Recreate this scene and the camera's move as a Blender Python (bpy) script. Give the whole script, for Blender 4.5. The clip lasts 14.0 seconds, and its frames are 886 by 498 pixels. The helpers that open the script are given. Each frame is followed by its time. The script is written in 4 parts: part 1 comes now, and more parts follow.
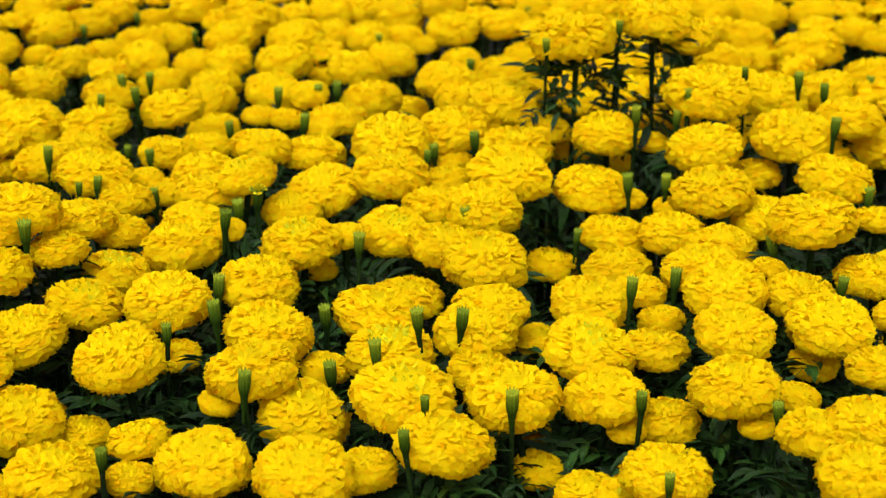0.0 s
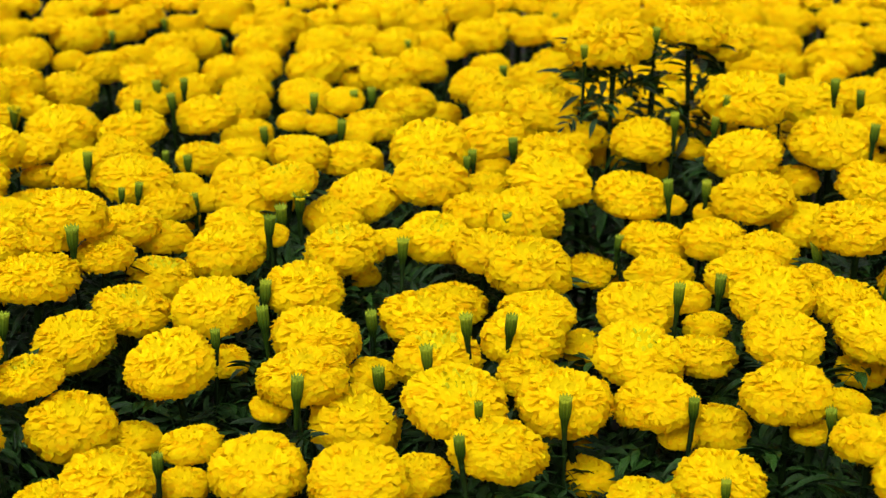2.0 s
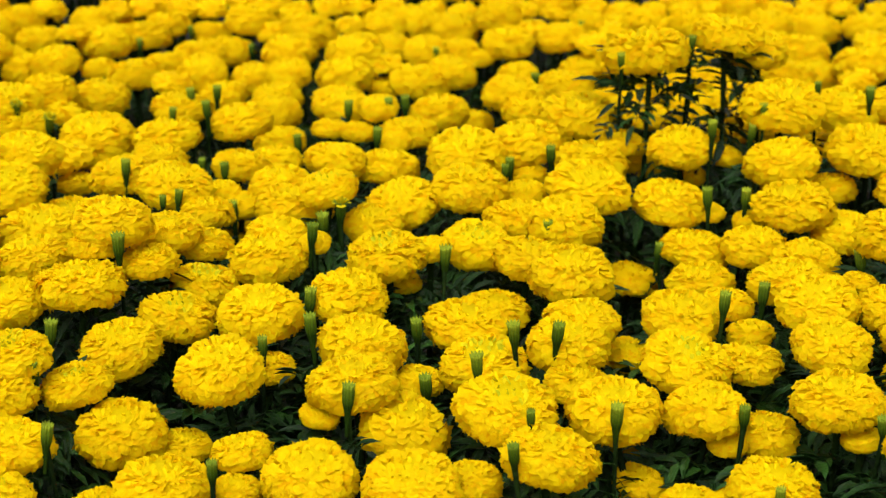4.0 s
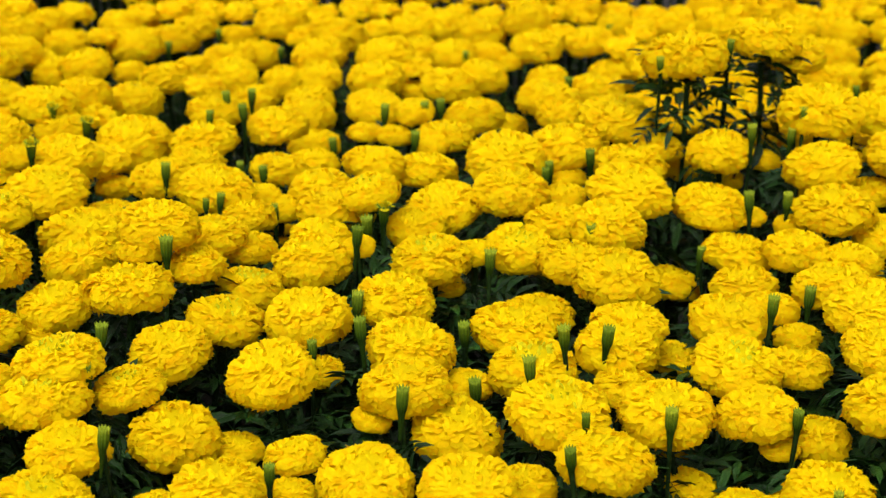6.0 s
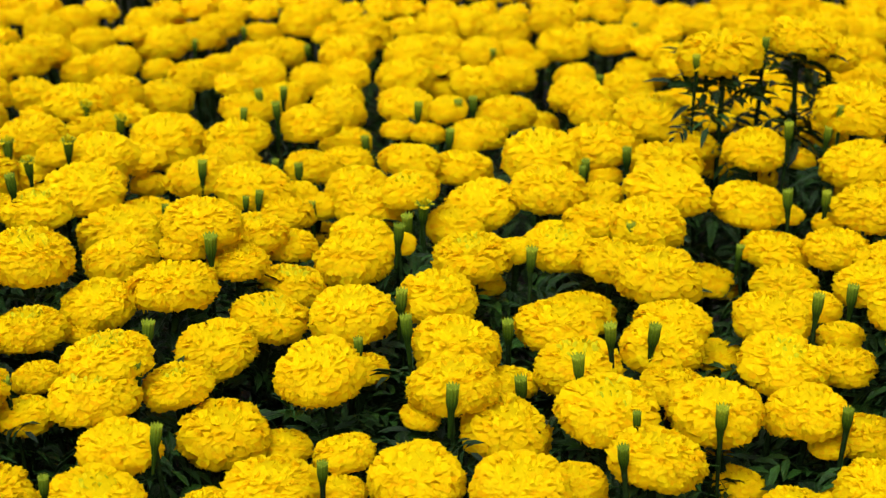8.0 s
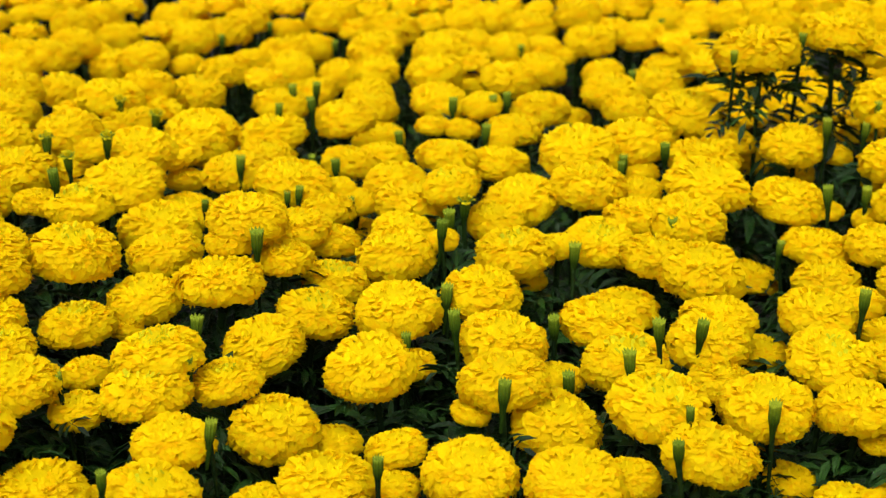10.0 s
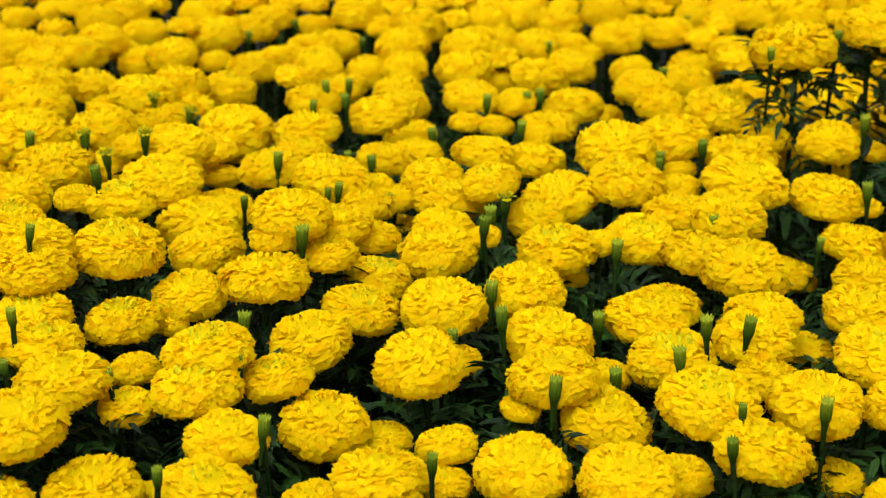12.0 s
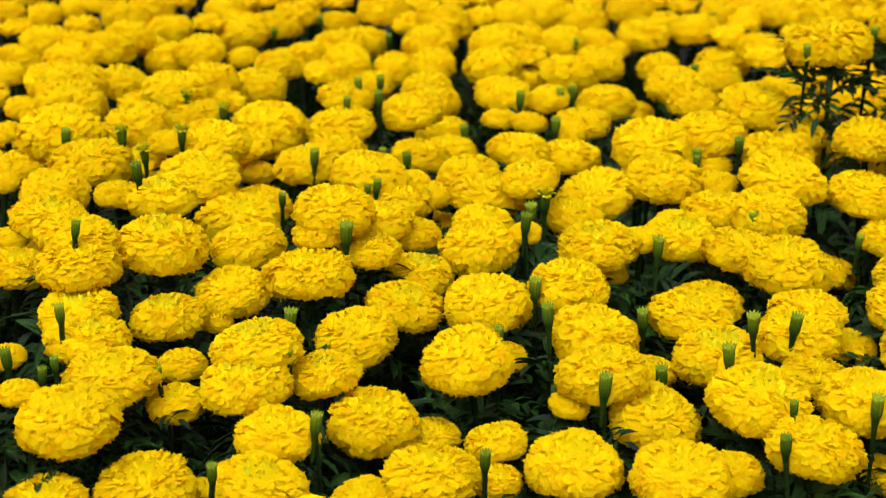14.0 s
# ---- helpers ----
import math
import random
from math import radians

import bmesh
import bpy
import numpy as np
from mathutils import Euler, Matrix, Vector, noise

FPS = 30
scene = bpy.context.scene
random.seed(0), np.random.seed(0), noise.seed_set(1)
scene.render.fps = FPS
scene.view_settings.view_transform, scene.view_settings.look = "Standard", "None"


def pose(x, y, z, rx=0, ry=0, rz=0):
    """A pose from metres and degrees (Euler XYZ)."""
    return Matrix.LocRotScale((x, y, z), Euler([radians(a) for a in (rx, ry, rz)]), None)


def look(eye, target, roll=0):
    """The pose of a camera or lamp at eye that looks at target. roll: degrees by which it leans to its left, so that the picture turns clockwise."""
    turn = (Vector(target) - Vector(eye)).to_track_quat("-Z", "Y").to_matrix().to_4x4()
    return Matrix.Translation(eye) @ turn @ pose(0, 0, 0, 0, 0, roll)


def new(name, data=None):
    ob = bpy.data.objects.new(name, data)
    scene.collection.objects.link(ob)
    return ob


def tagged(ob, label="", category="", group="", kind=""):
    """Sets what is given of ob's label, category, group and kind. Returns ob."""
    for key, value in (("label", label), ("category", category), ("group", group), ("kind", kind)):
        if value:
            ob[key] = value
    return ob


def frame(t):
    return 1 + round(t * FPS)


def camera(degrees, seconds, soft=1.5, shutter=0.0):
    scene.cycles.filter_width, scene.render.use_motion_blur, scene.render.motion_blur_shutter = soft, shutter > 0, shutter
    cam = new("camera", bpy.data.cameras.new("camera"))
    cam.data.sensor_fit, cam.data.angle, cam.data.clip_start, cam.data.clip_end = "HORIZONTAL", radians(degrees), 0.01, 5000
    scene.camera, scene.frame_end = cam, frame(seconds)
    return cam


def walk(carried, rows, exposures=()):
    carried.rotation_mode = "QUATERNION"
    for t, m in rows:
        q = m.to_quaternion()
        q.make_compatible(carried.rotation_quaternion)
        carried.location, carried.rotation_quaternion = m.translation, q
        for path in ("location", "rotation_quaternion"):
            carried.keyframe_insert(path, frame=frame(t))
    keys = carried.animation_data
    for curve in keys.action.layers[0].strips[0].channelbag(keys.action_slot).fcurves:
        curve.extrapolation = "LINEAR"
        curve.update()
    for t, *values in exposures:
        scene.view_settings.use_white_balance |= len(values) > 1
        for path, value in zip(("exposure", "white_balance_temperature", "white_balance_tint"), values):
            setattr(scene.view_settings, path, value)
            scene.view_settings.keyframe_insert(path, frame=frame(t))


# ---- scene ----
cam = camera(30.0, 14.0, soft=1.25)
cam.data.dof.use_dof = True
cam.data.dof.focus_distance = 1.52
cam.data.dof.aperture_fstop = 8.0
ROWS = [
    (0.0, -0.0000, 0.0000, 1.0590, 68.979, -0.000, -0.000),
    (0.5, -0.0128, -0.0005, 1.0594, 69.056, -0.015, 0.010),
    (1.0, -0.0233, -0.0011, 1.0598, 69.097, -0.031, 0.021),
    (1.5, -0.0343, -0.0016, 1.0602, 69.139, -0.044, 0.030),
    (2.0, -0.0451, -0.0021, 1.0606, 69.165, -0.057, 0.040),
    (2.5, -0.0551, -0.0025, 1.0609, 69.238, -0.070, 0.049),
    (3.0, -0.0662, -0.0028, 1.0611, 69.306, -0.083, 0.059),
    (5.5, -0.1235, -0.0038, 1.0620, 69.495, -0.149, 0.115),
    (6.0, -0.1351, -0.0039, 1.0620, 69.519, -0.162, 0.124),
    (6.5, -0.1457, -0.0041, 1.0620, 69.522, -0.175, 0.130),
    (7.0, -0.1575, -0.0043, 1.0618, 69.494, -0.187, 0.135),
    (7.5, -0.1673, -0.0044, 1.0616, 69.498, -0.201, 0.139),
    (8.0, -0.1784, -0.0044, 1.0615, 69.456, -0.216, 0.142),
    (10.5, -0.2349, -0.0042, 1.0603, 69.296, -0.286, 0.151),
    (11.0, -0.2456, -0.0041, 1.0601, 69.266, -0.299, 0.151),
    (11.5, -0.2563, -0.0040, 1.0598, 69.254, -0.313, 0.152),
    (12.0, -0.2686, -0.0038, 1.0594, 69.227, -0.329, 0.152),
    (12.5, -0.2790, -0.0036, 1.0590, 69.209, -0.345, 0.152),
    (13.0, -0.2902, -0.0032, 1.0586, 69.175, -0.361, 0.152),
    (13.5, -0.3013, -0.0029, 1.0581, 69.156, -0.376, 0.151),
    (14.0, -0.3124, -0.0025, 1.0578, 69.132, -0.392, 0.150),
]
walk(cam, [(t, pose(*place)) for t, *place in ROWS])

# ---- daylight under a bright overcast sky ----
SUN_HEIGHT, SUN_TURN = 63.0, 200.0
world = bpy.data.worlds.new("world")
scene.world = world
world.use_nodes = True
sky = world.node_tree.nodes.new("ShaderNodeTexSky")
sky.sky_type = "NISHITA"
sky.sun_disc = False
sky.sun_elevation = radians(SUN_HEIGHT)
sky.sun_rotation = radians(SUN_TURN)
sky.dust_density = 6.0
sky.air_density = 1.0
background = world.node_tree.nodes["Background"]
background.inputs["Strength"].default_value = 0.125
grey = world.node_tree.nodes.new("ShaderNodeHueSaturation")
grey.inputs["Saturation"].default_value = 0.2
world.node_tree.links.new(sky.outputs["Color"], grey.inputs["Color"])
world.node_tree.links.new(grey.outputs["Color"], background.inputs["Color"])
sun_data = bpy.data.lights.new("sun", "SUN")
sun_data.energy, sun_data.angle, sun_data.color = 0.95, radians(60), (1.0, 0.96, 0.9)
sun = new("sun", sun_data)
sun_way = Vector((math.sin(radians(SUN_TURN)) * math.cos(radians(SUN_HEIGHT)), math.cos(radians(SUN_TURN)) * math.cos(radians(SUN_HEIGHT)), math.sin(radians(SUN_HEIGHT))))
sun.matrix_world = look(sun_way * 20, (0, 0, 0))
scene.view_settings.exposure = 0.6


# ---- materials ----
def material(name):
    mat = bpy.data.materials.new(name)
    mat.use_nodes = True
    return mat, mat.node_tree.nodes, mat.node_tree.links, mat.node_tree.nodes["Principled BSDF"]


def ramp(nodes, links, source, stops):
    node = nodes.new("ShaderNodeValToRGB")
    while len(node.color_ramp.elements) < len(stops):
        node.color_ramp.elements.new(0.5)
    for element, (at, colour) in zip(node.color_ramp.elements, stops):
        element.position, element.color = at, (*colour, 1)
    links.new(source, node.inputs["Fac"])
    return node.outputs["Color"]


def blend(nodes, links, kind, fac, a, b):
    node = nodes.new("ShaderNodeMix")
    node.data_type, node.blend_type = "RGBA", kind
    if isinstance(fac, float):
        node.inputs["Factor"].default_value = fac
    else:
        links.new(fac, node.inputs["Factor"])
    for socket, value in ((node.inputs["A"], a), (node.inputs["B"], b)):
        if isinstance(value, tuple):
            socket.default_value = (*value, 1)
        else:
            links.new(value, socket)
    return node.outputs["Result"]


def grain(nodes, links, scale, detail=3.0):
    place = nodes.new("ShaderNodeTexCoord")
    node = nodes.new("ShaderNodeTexNoise")
    node.inputs["Scale"].default_value, node.inputs["Detail"].default_value = scale, detail
    links.new(place.outputs["Object"], node.inputs["Vector"])
    return node.outputs["Fac"]


def bump(nodes, links, bsdf, height, strength, distance):
    node = nodes.new("ShaderNodeBump")
    node.inputs["Strength"].default_value, node.inputs["Distance"].default_value = strength, distance
    links.new(height, node.inputs["Height"])
    links.new(node.outputs["Normal"], bsdf.inputs["Normal"])


def petal_material(name, stops, through_light):
    """Thin, slightly translucent petals that differ a little from petal to petal and from flower to flower."""
    mat, nodes, links, bsdf = material(name)
    island = nodes.new("ShaderNodeNewGeometry").outputs["Random Per Island"]
    colour = ramp(nodes, links, island, stops)
    own = nodes.new("ShaderNodeObjectInfo").outputs["Random"]
    tone = ramp(nodes, links, own, [(0.0, (0.95, 0.92, 0.9)), (0.5, (1.0, 0.98, 1.0)), (1.0, (1.0, 1.0, 1.0))])
    colour = blend(nodes, links, "MULTIPLY", 1.0, colour, tone)
    streak = ramp(nodes, links, grain(nodes, links, 34.0, 4.0), [(0.3, (0.96, 0.92, 0.85)), (0.62, (1.0, 1.0, 1.0))])
    colour = blend(nodes, links, "MULTIPLY", 1.0, colour, streak)
    links.new(colour, bsdf.inputs["Base Color"])
    bsdf.inputs["Roughness"].default_value = 0.7
    bsdf.inputs["Specular IOR Level"].default_value = 0.04
    bump(nodes, links, bsdf, grain(nodes, links, 60.0, 3.0), 0.25, 0.02)
    glow = nodes.new("ShaderNodeBsdfTranslucent")
    warm = blend(nodes, links, "MULTIPLY", 1.0, colour, (1.0, 0.9, 0.7))
    links.new(warm, glow.inputs["Color"])
    mix = nodes.new("ShaderNodeMixShader")
    mix.inputs["Fac"].default_value = through_light
    links.new(bsdf.outputs["BSDF"], mix.inputs[1])
    links.new(glow.outputs["BSDF"], mix.inputs[2])
    links.new(mix.outputs["Shader"], nodes["Material Output"].inputs["Surface"])
    return mat


def green_material(name, stops, scale, rough, relief, shine=0.14):
    mat, nodes, links, bsdf = material(name)
    own = nodes.new("ShaderNodeObjectInfo").outputs["Random"]
    island = nodes.new("ShaderNodeNewGeometry").outputs["Random Per Island"]
    colour = ramp(nodes, links, own, stops)
    piece = ramp(nodes, links, island, [(0.0, (0.3, 0.35, 0.35)), (0.7, (0.85, 0.9, 0.9)), (1.0, (1.6, 1.55, 1.5))])
    colour = blend(nodes, links, "MULTIPLY", 1.0, colour, piece)
    patch = ramp(nodes, links, grain(nodes, links, scale), [(0.3, (0.72, 0.76, 0.7)), (0.7, (1.1, 1.08, 1.0))])
    colour = blend(nodes, links, "MULTIPLY", 1.0, colour, patch)
    links.new(colour, bsdf.inputs["Base Color"])
    bsdf.inputs["Roughness"].default_value = rough
    bsdf.inputs["Specular IOR Level"].default_value = shine
    bump(nodes, links, bsdf, grain(nodes, links, scale * 4), relief, 0.02)
    return mat


PETAL = petal_material("yellow_petal", [(0.0, (0.93, 0.60, 0.001)), (0.18, (0.95, 0.705, 0.002)), (0.6, (0.96, 0.762, 0.002)), (1.0, (0.97, 0.806, 0.003))], 0.46)
YOUNG_PETAL = petal_material("green_yellow_petal", [(0.0, (0.52, 0.53, 0.01)), (0.5, (0.67, 0.61, 0.008)), (1.0, (0.86, 0.70, 0.005))], 0.35)
LEAF = green_material("leaf_green", [(0.0, (0.007, 0.029, 0.003)), (0.5, (0.014, 0.05, 0.006)), (1.0, (0.032, 0.095, 0.013))], 9.0, 0.36, 0.35, 0.2)
STEM = green_material("stem_green", [(0.0, (0.005, 0.014, 0.003)), (1.0, (0.016, 0.036, 0.006))], 14.0, 0.65, 0.3, 0.08)


def bud_material():
    """Ribbed bud cups: dark green at the foot, yellow-green towards the rim."""
    mat, nodes, links, bsdf = material("bud_green")
    place = nodes.new("ShaderNodeTexCoord")
    parted = nodes.new("ShaderNodeSeparateXYZ")
    links.new(place.outputs["Object"], parted.inputs["Vector"])
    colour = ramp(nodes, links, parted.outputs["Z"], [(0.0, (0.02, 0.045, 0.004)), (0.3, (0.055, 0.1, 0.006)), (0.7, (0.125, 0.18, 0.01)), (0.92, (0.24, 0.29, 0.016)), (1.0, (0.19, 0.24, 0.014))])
    own = nodes.new("ShaderNodeObjectInfo").outputs["Random"]
    tone = ramp(nodes, links, own, [(0.0, (0.55, 0.65, 0.7)), (0.6, (0.9, 0.95, 1.0)), (1.0, (1.25, 1.15, 1.0))])
    colour = blend(nodes, links, "MULTIPLY", 1.0, colour, tone)
    patch = ramp(nodes, links, grain(nodes, links, 12.0), [(0.3, (0.7, 0.75, 0.7)), (0.7, (1.1, 1.08, 1.0))])
    links.new(blend(nodes, links, "MULTIPLY", 1.0, colour, patch), bsdf.inputs["Base Color"])
    bsdf.inputs["Roughness"].default_value = 0.5
    bsdf.inputs["Specular IOR Level"].default_value = 0.05
    bump(nodes, links, bsdf, grain(nodes, links, 50.0), 0.25, 0.02)
    return mat


BUD = bud_material()


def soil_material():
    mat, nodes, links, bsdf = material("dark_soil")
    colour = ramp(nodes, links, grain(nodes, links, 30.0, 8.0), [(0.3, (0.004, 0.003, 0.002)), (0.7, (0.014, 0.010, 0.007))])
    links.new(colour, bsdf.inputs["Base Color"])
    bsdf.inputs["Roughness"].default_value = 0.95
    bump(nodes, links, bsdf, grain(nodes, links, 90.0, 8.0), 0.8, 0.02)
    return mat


SOIL = soil_material()


# ---- mesh helpers ----
def mesh_from(name, verts, faces, mats, slots=None, smooth=True):
    data = bpy.data.meshes.new(name)
    data.from_pydata([tuple(v) for v in verts], [], faces)
    for mat in mats:
        data.materials.append(mat)
    if slots is not None:
        data.polygons.foreach_set("material_index", slots)
    data.polygons.foreach_set("use_smooth", [smooth] * len(faces))
    data.update()
    return data


def part(name, data, parent, m, label=""):
    """Links a mesh as one part under a thing or a part, at the pose m in its parent."""
    ob = new(name, data)
    ob.parent = parent
    ob.matrix_basis = m
    return tagged(ob, label)


def lathe(profile, sides, ribs=0, depth=0.0):
    """A turned form from (radius, height) pairs, with ribs round it."""
    verts, faces = [], []
    for r, z in profile:
        for k in range(sides):
            a = 2 * math.pi * k / sides
            rr = r * (1 + depth * math.cos(ribs * a)) if ribs else r
            verts.append((rr * math.cos(a), rr * math.sin(a), z))
    for j in range(len(profile) - 1):
        for k in range(sides):
            faces.append((j * sides + k, j * sides + (k + 1) % sides, (j + 1) * sides + (k + 1) % sides, (j + 1) * sides + k))
    return verts, faces


def to_way(base, tip, roll=0.0):
    """A pose at base whose z runs to tip, and the length."""
    way = Vector(tip) - Vector(base)
    return Matrix.Translation(base) @ way.to_track_quat("Z", "Y").to_matrix().to_4x4() @ pose(0, 0, 0, 0, 0, roll), way.length


# ---- the double flower head, one unit across ----
def head_surface(theta, rise, fall):
    """Radius and height of the cushion at an angle from its top, with the downward tangent."""
    def at(a):
        s, c = math.sin(a), math.cos(a)
        return 0.435 * max(s, 0.0) ** 0.68, (rise if c > 0 else fall) * math.copysign(abs(c) ** 0.9, c)
    r0, z0 = at(max(theta - 0.02, 0.001))
    r1, z1 = at(theta + 0.02)
    r, z = at(theta)
    down = Vector((r1 - r0, z1 - z0)).normalized()
    return r, z, down


def head_mesh(name, seed, petals, rise, fall, young=0.0, columns=5, fine=1.0, steps=(0.0, 0.5, 0.8, 1.0)):
    """A cushion of packed petals that rise out of it and curl over: small and upright at the top, broad and ruffled on the
    shoulders, hanging round the rim."""
    rng = random.Random(seed)
    verts, faces, slots, swells = [], [], [], []
    profile = []
    rings, sides = (9, 16) if columns > 3 else (5, 9)
    for j in range(rings):
        r, z, _ = head_surface(0.0001 + j * 2.2 / (rings - 1), rise, fall)
        profile.append((r * 0.84, z * 0.84))
    core, core_faces = lathe(profile[::-1], sides)
    verts += core
    swells += [Vector((x, y, 2 * z)).normalized() for x, y, z in core]
    faces += core_faces
    slots += [0] * len(core_faces)
    lump = [(rng.uniform(0, 6.28), rng.uniform(0.014, 0.042), n) for n in (1, 2, 3, 5)]
    ruffle = [rng.uniform(0, 6.28) for _ in range(3)]
    dent = [(rng.uniform(0, 6.28), rng.uniform(0.01, 0.028), n) for n in (2, 3, 4)]
    for k in range(petals):
        t = (k + 0.5) / petals
        theta = math.acos(1 - t * (1 - math.cos(radians(124)))) + rng.uniform(-0.09, 0.09)
        theta = max(theta, 0.03)
        phi = k * 2.399963 + rng.uniform(-0.2, 0.2)
        outer = min(1.0, theta / 1.3)
        r, z, down = head_surface(theta, rise, fall)
        swell = 1 + sum(a * math.sin(n * phi + p) for p, a, n in lump) * math.sin(theta)
        fold = math.sin(6 * phi + 5 * theta + ruffle[0]) + math.sin(9 * phi - 7 * theta + ruffle[1])
        swell += sum(a * math.sin(n * theta * 2 + p) * math.cos(n * phi) for p, a, n in dent) + rng.uniform(-0.015, 0.015) * (1 + outer) + 0.022 * fold * min(1.0, theta)
        r, z = r * swell, z * (1 + (swell - 1) * 0.8)
        out = Vector((math.cos(phi), math.sin(phi), 0))
        side = Vector((-math.sin(phi), math.cos(phi), 0))
        m = out * down.x + Vector((0, 0, down.y))
        n = (out * -down.y + Vector((0, 0, down.x))).normalized()
        spot = out * r + Vector((0, 0, z))
        width = (0.05 + 0.075 * outer ** 1.5) * fine * rng.uniform(0.75, 1.35)
        length = (0.085 + 0.05 * outer) * (0.6 + 0.4 * fine) * rng.uniform(0.9, 1.15)
        first = radians(78 - 8 * outer + rng.uniform(-8, 8))
        last = radians(44 - 40 * outer + 6 * fold + rng.uniform(-17, 17) - 22 * max(0.0, theta - 1.5))
        yaw = (rng.uniform(-0.65, 0.65) + 0.3 * math.cos(7 * phi + 6 * theta + ruffle[2])) * (1.2 - 0.6 * outer)
        if theta < 0.5:
            yaw = rng.uniform(-3.14, 3.14)
        roll = rng.uniform(-0.42, 0.42)
        way = m * math.cos(yaw) + side * math.sin(yaw)
        level = side * math.cos(yaw) - m * math.sin(yaw)
        across = level * math.cos(roll) + n * math.sin(roll)
        phase, waves = rng.uniform(0, 6.28), rng.uniform(4.0, 7.0)
        wave = rng.uniform(0.007, 0.016) * fine * (0.7 + 0.5 * outer)
        cup = rng.uniform(-0.004, 0.012) * fine
        notch = rng.uniform(0.02, 0.06)
        spine, at, before = [], Vector((0, 0, 0)), 0.0
        for u in steps:
            bend = first + (last - first) * (u + before) * 0.5
            at = at + (n * math.sin(bend) + way * math.cos(bend)) * (u - before) * length
            before = u
            lift = first + (last - first) * u
            spine.append((u, at.copy(), n * math.cos(lift) - way * math.sin(lift), n * math.sin(lift) + way * math.cos(lift)))
        tip = spine[-1][1]
        crown = spine[-1][1].dot(n)
        start = len(verts)
        for u, p0, face, along in spine:
            half = width * 0.5 * (0.42 + 0.74 * u - 0.12 * u ** 4)
            for c in range(columns):
                v = 2 * c / (columns - 1) - 1
                p = spot + p0 - n * crown - way * tip.dot(way) * 0.55 + across * v * half
                p += face * (wave * math.sin(v * waves + phase) * u * u - cup * v * v * u)
                if u > 0.9:
                    p -= along * length * (0.26 * v * v + notch * math.cos(7.5 * v + phase))
                verts.append(p)
                swells.append(n)
        slot = 1 if young and theta < young * rng.uniform(0.8, 1.25) else 0
        for a in range(len(steps) - 1):
            for b in range(columns - 1):
                c = start + a * columns + b
                faces.append((c, c + columns, c + columns + 1, c + 1))
                slots.append(slot)
    data = mesh_from(name, verts, faces, [PETAL, YOUNG_PETAL], slots)
    round_off(data, swells)
    return data


def round_off(data, swells):
    """Petals are soft and thin: their normals lean towards the round of the cushion."""
    own = np.empty(len(data.vertices) * 3, np.float32)
    data.vertices.foreach_get("normal", own)
    own = own.reshape(-1, 3).astype(float)
    swells = np.array([tuple(v) for v in swells])
    share = ROUNDING * np.clip((own * swells).sum(1) * 2, 0, 1)[:, None]
    soft = own * (1 - share) + swells * share
    soft /= np.linalg.norm(soft, axis=1)[:, None]
    data.normals_split_custom_set_from_vertices(soft.tolist())


ROUNDING = 0.56
FULL_HEADS = [head_mesh("flower_head", 10 + k, 640, 0.258 + 0.016 * (k % 4), 0.205 + 0.014 * (k % 3), 0.0, 5, 0.9, (0.0, 0.62, 1.0)) for k in range(7)]
HEADS = [head_mesh("flower_head", 20 + k, 660, 0.285 + 0.016 * (k % 4), 0.21 + 0.014 * (k % 3), 0.0, 4, 0.8, (0.0, 0.6, 1.0)) for k in range(7)]
FAR_HEADS = [head_mesh("flower_head", 30 + k, 560, 0.285 + 0.016 * (k % 4), 0.21 + 0.014 * (k % 3), 0.0, 4, 0.86, (0.3, 1.0)) for k in range(6)]
YOUNG_HEADS = [head_mesh("flower_head", 40 + k, 640, 0.27 + 0.014 * k, 0.19, 0.24 + 0.05 * k, 5, 0.9, (0.0, 0.62, 1.0)) for k in range(3)]


def calyx_mesh():
    verts, faces = lathe([(0.035, -0.32), (0.045, -0.26), (0.06, -0.21), (0.085, -0.16), (0.10, -0.10), (0.09, -0.06)], 20, 10, 0.05)
    return mesh_from("calyx", verts, faces, [STEM])


def stem_mesh(seed):
    rng = random.Random(seed)
    bend, turn = rng.uniform(0.01, 0.035), rng.uniform(0, 6.28)
    verts, faces = [], []
    for j in range(9):
        u = j / 8
        r = 0.0042 - 0.0014 * u + 0.0012 * max(0.0, u - 0.88) / 0.12
        off = bend * math.sin(math.pi * u)
        for k in range(7):
            a = 2 * math.pi * k / 7
            verts.append((r * math.cos(a) + off * math.cos(turn), r * math.sin(a) + off * math.sin(turn), u))
    for j in range(8):
        for k in range(7):
            faces.append((j * 7 + k, j * 7 + (k + 1) % 7, (j + 1) * 7 + (k + 1) % 7, (j + 1) * 7 + k))
    return mesh_from("stem", verts, faces, [STEM])


CALYX = calyx_mesh()
STEMS = [stem_mesh(70 + k) for k in range(4)]


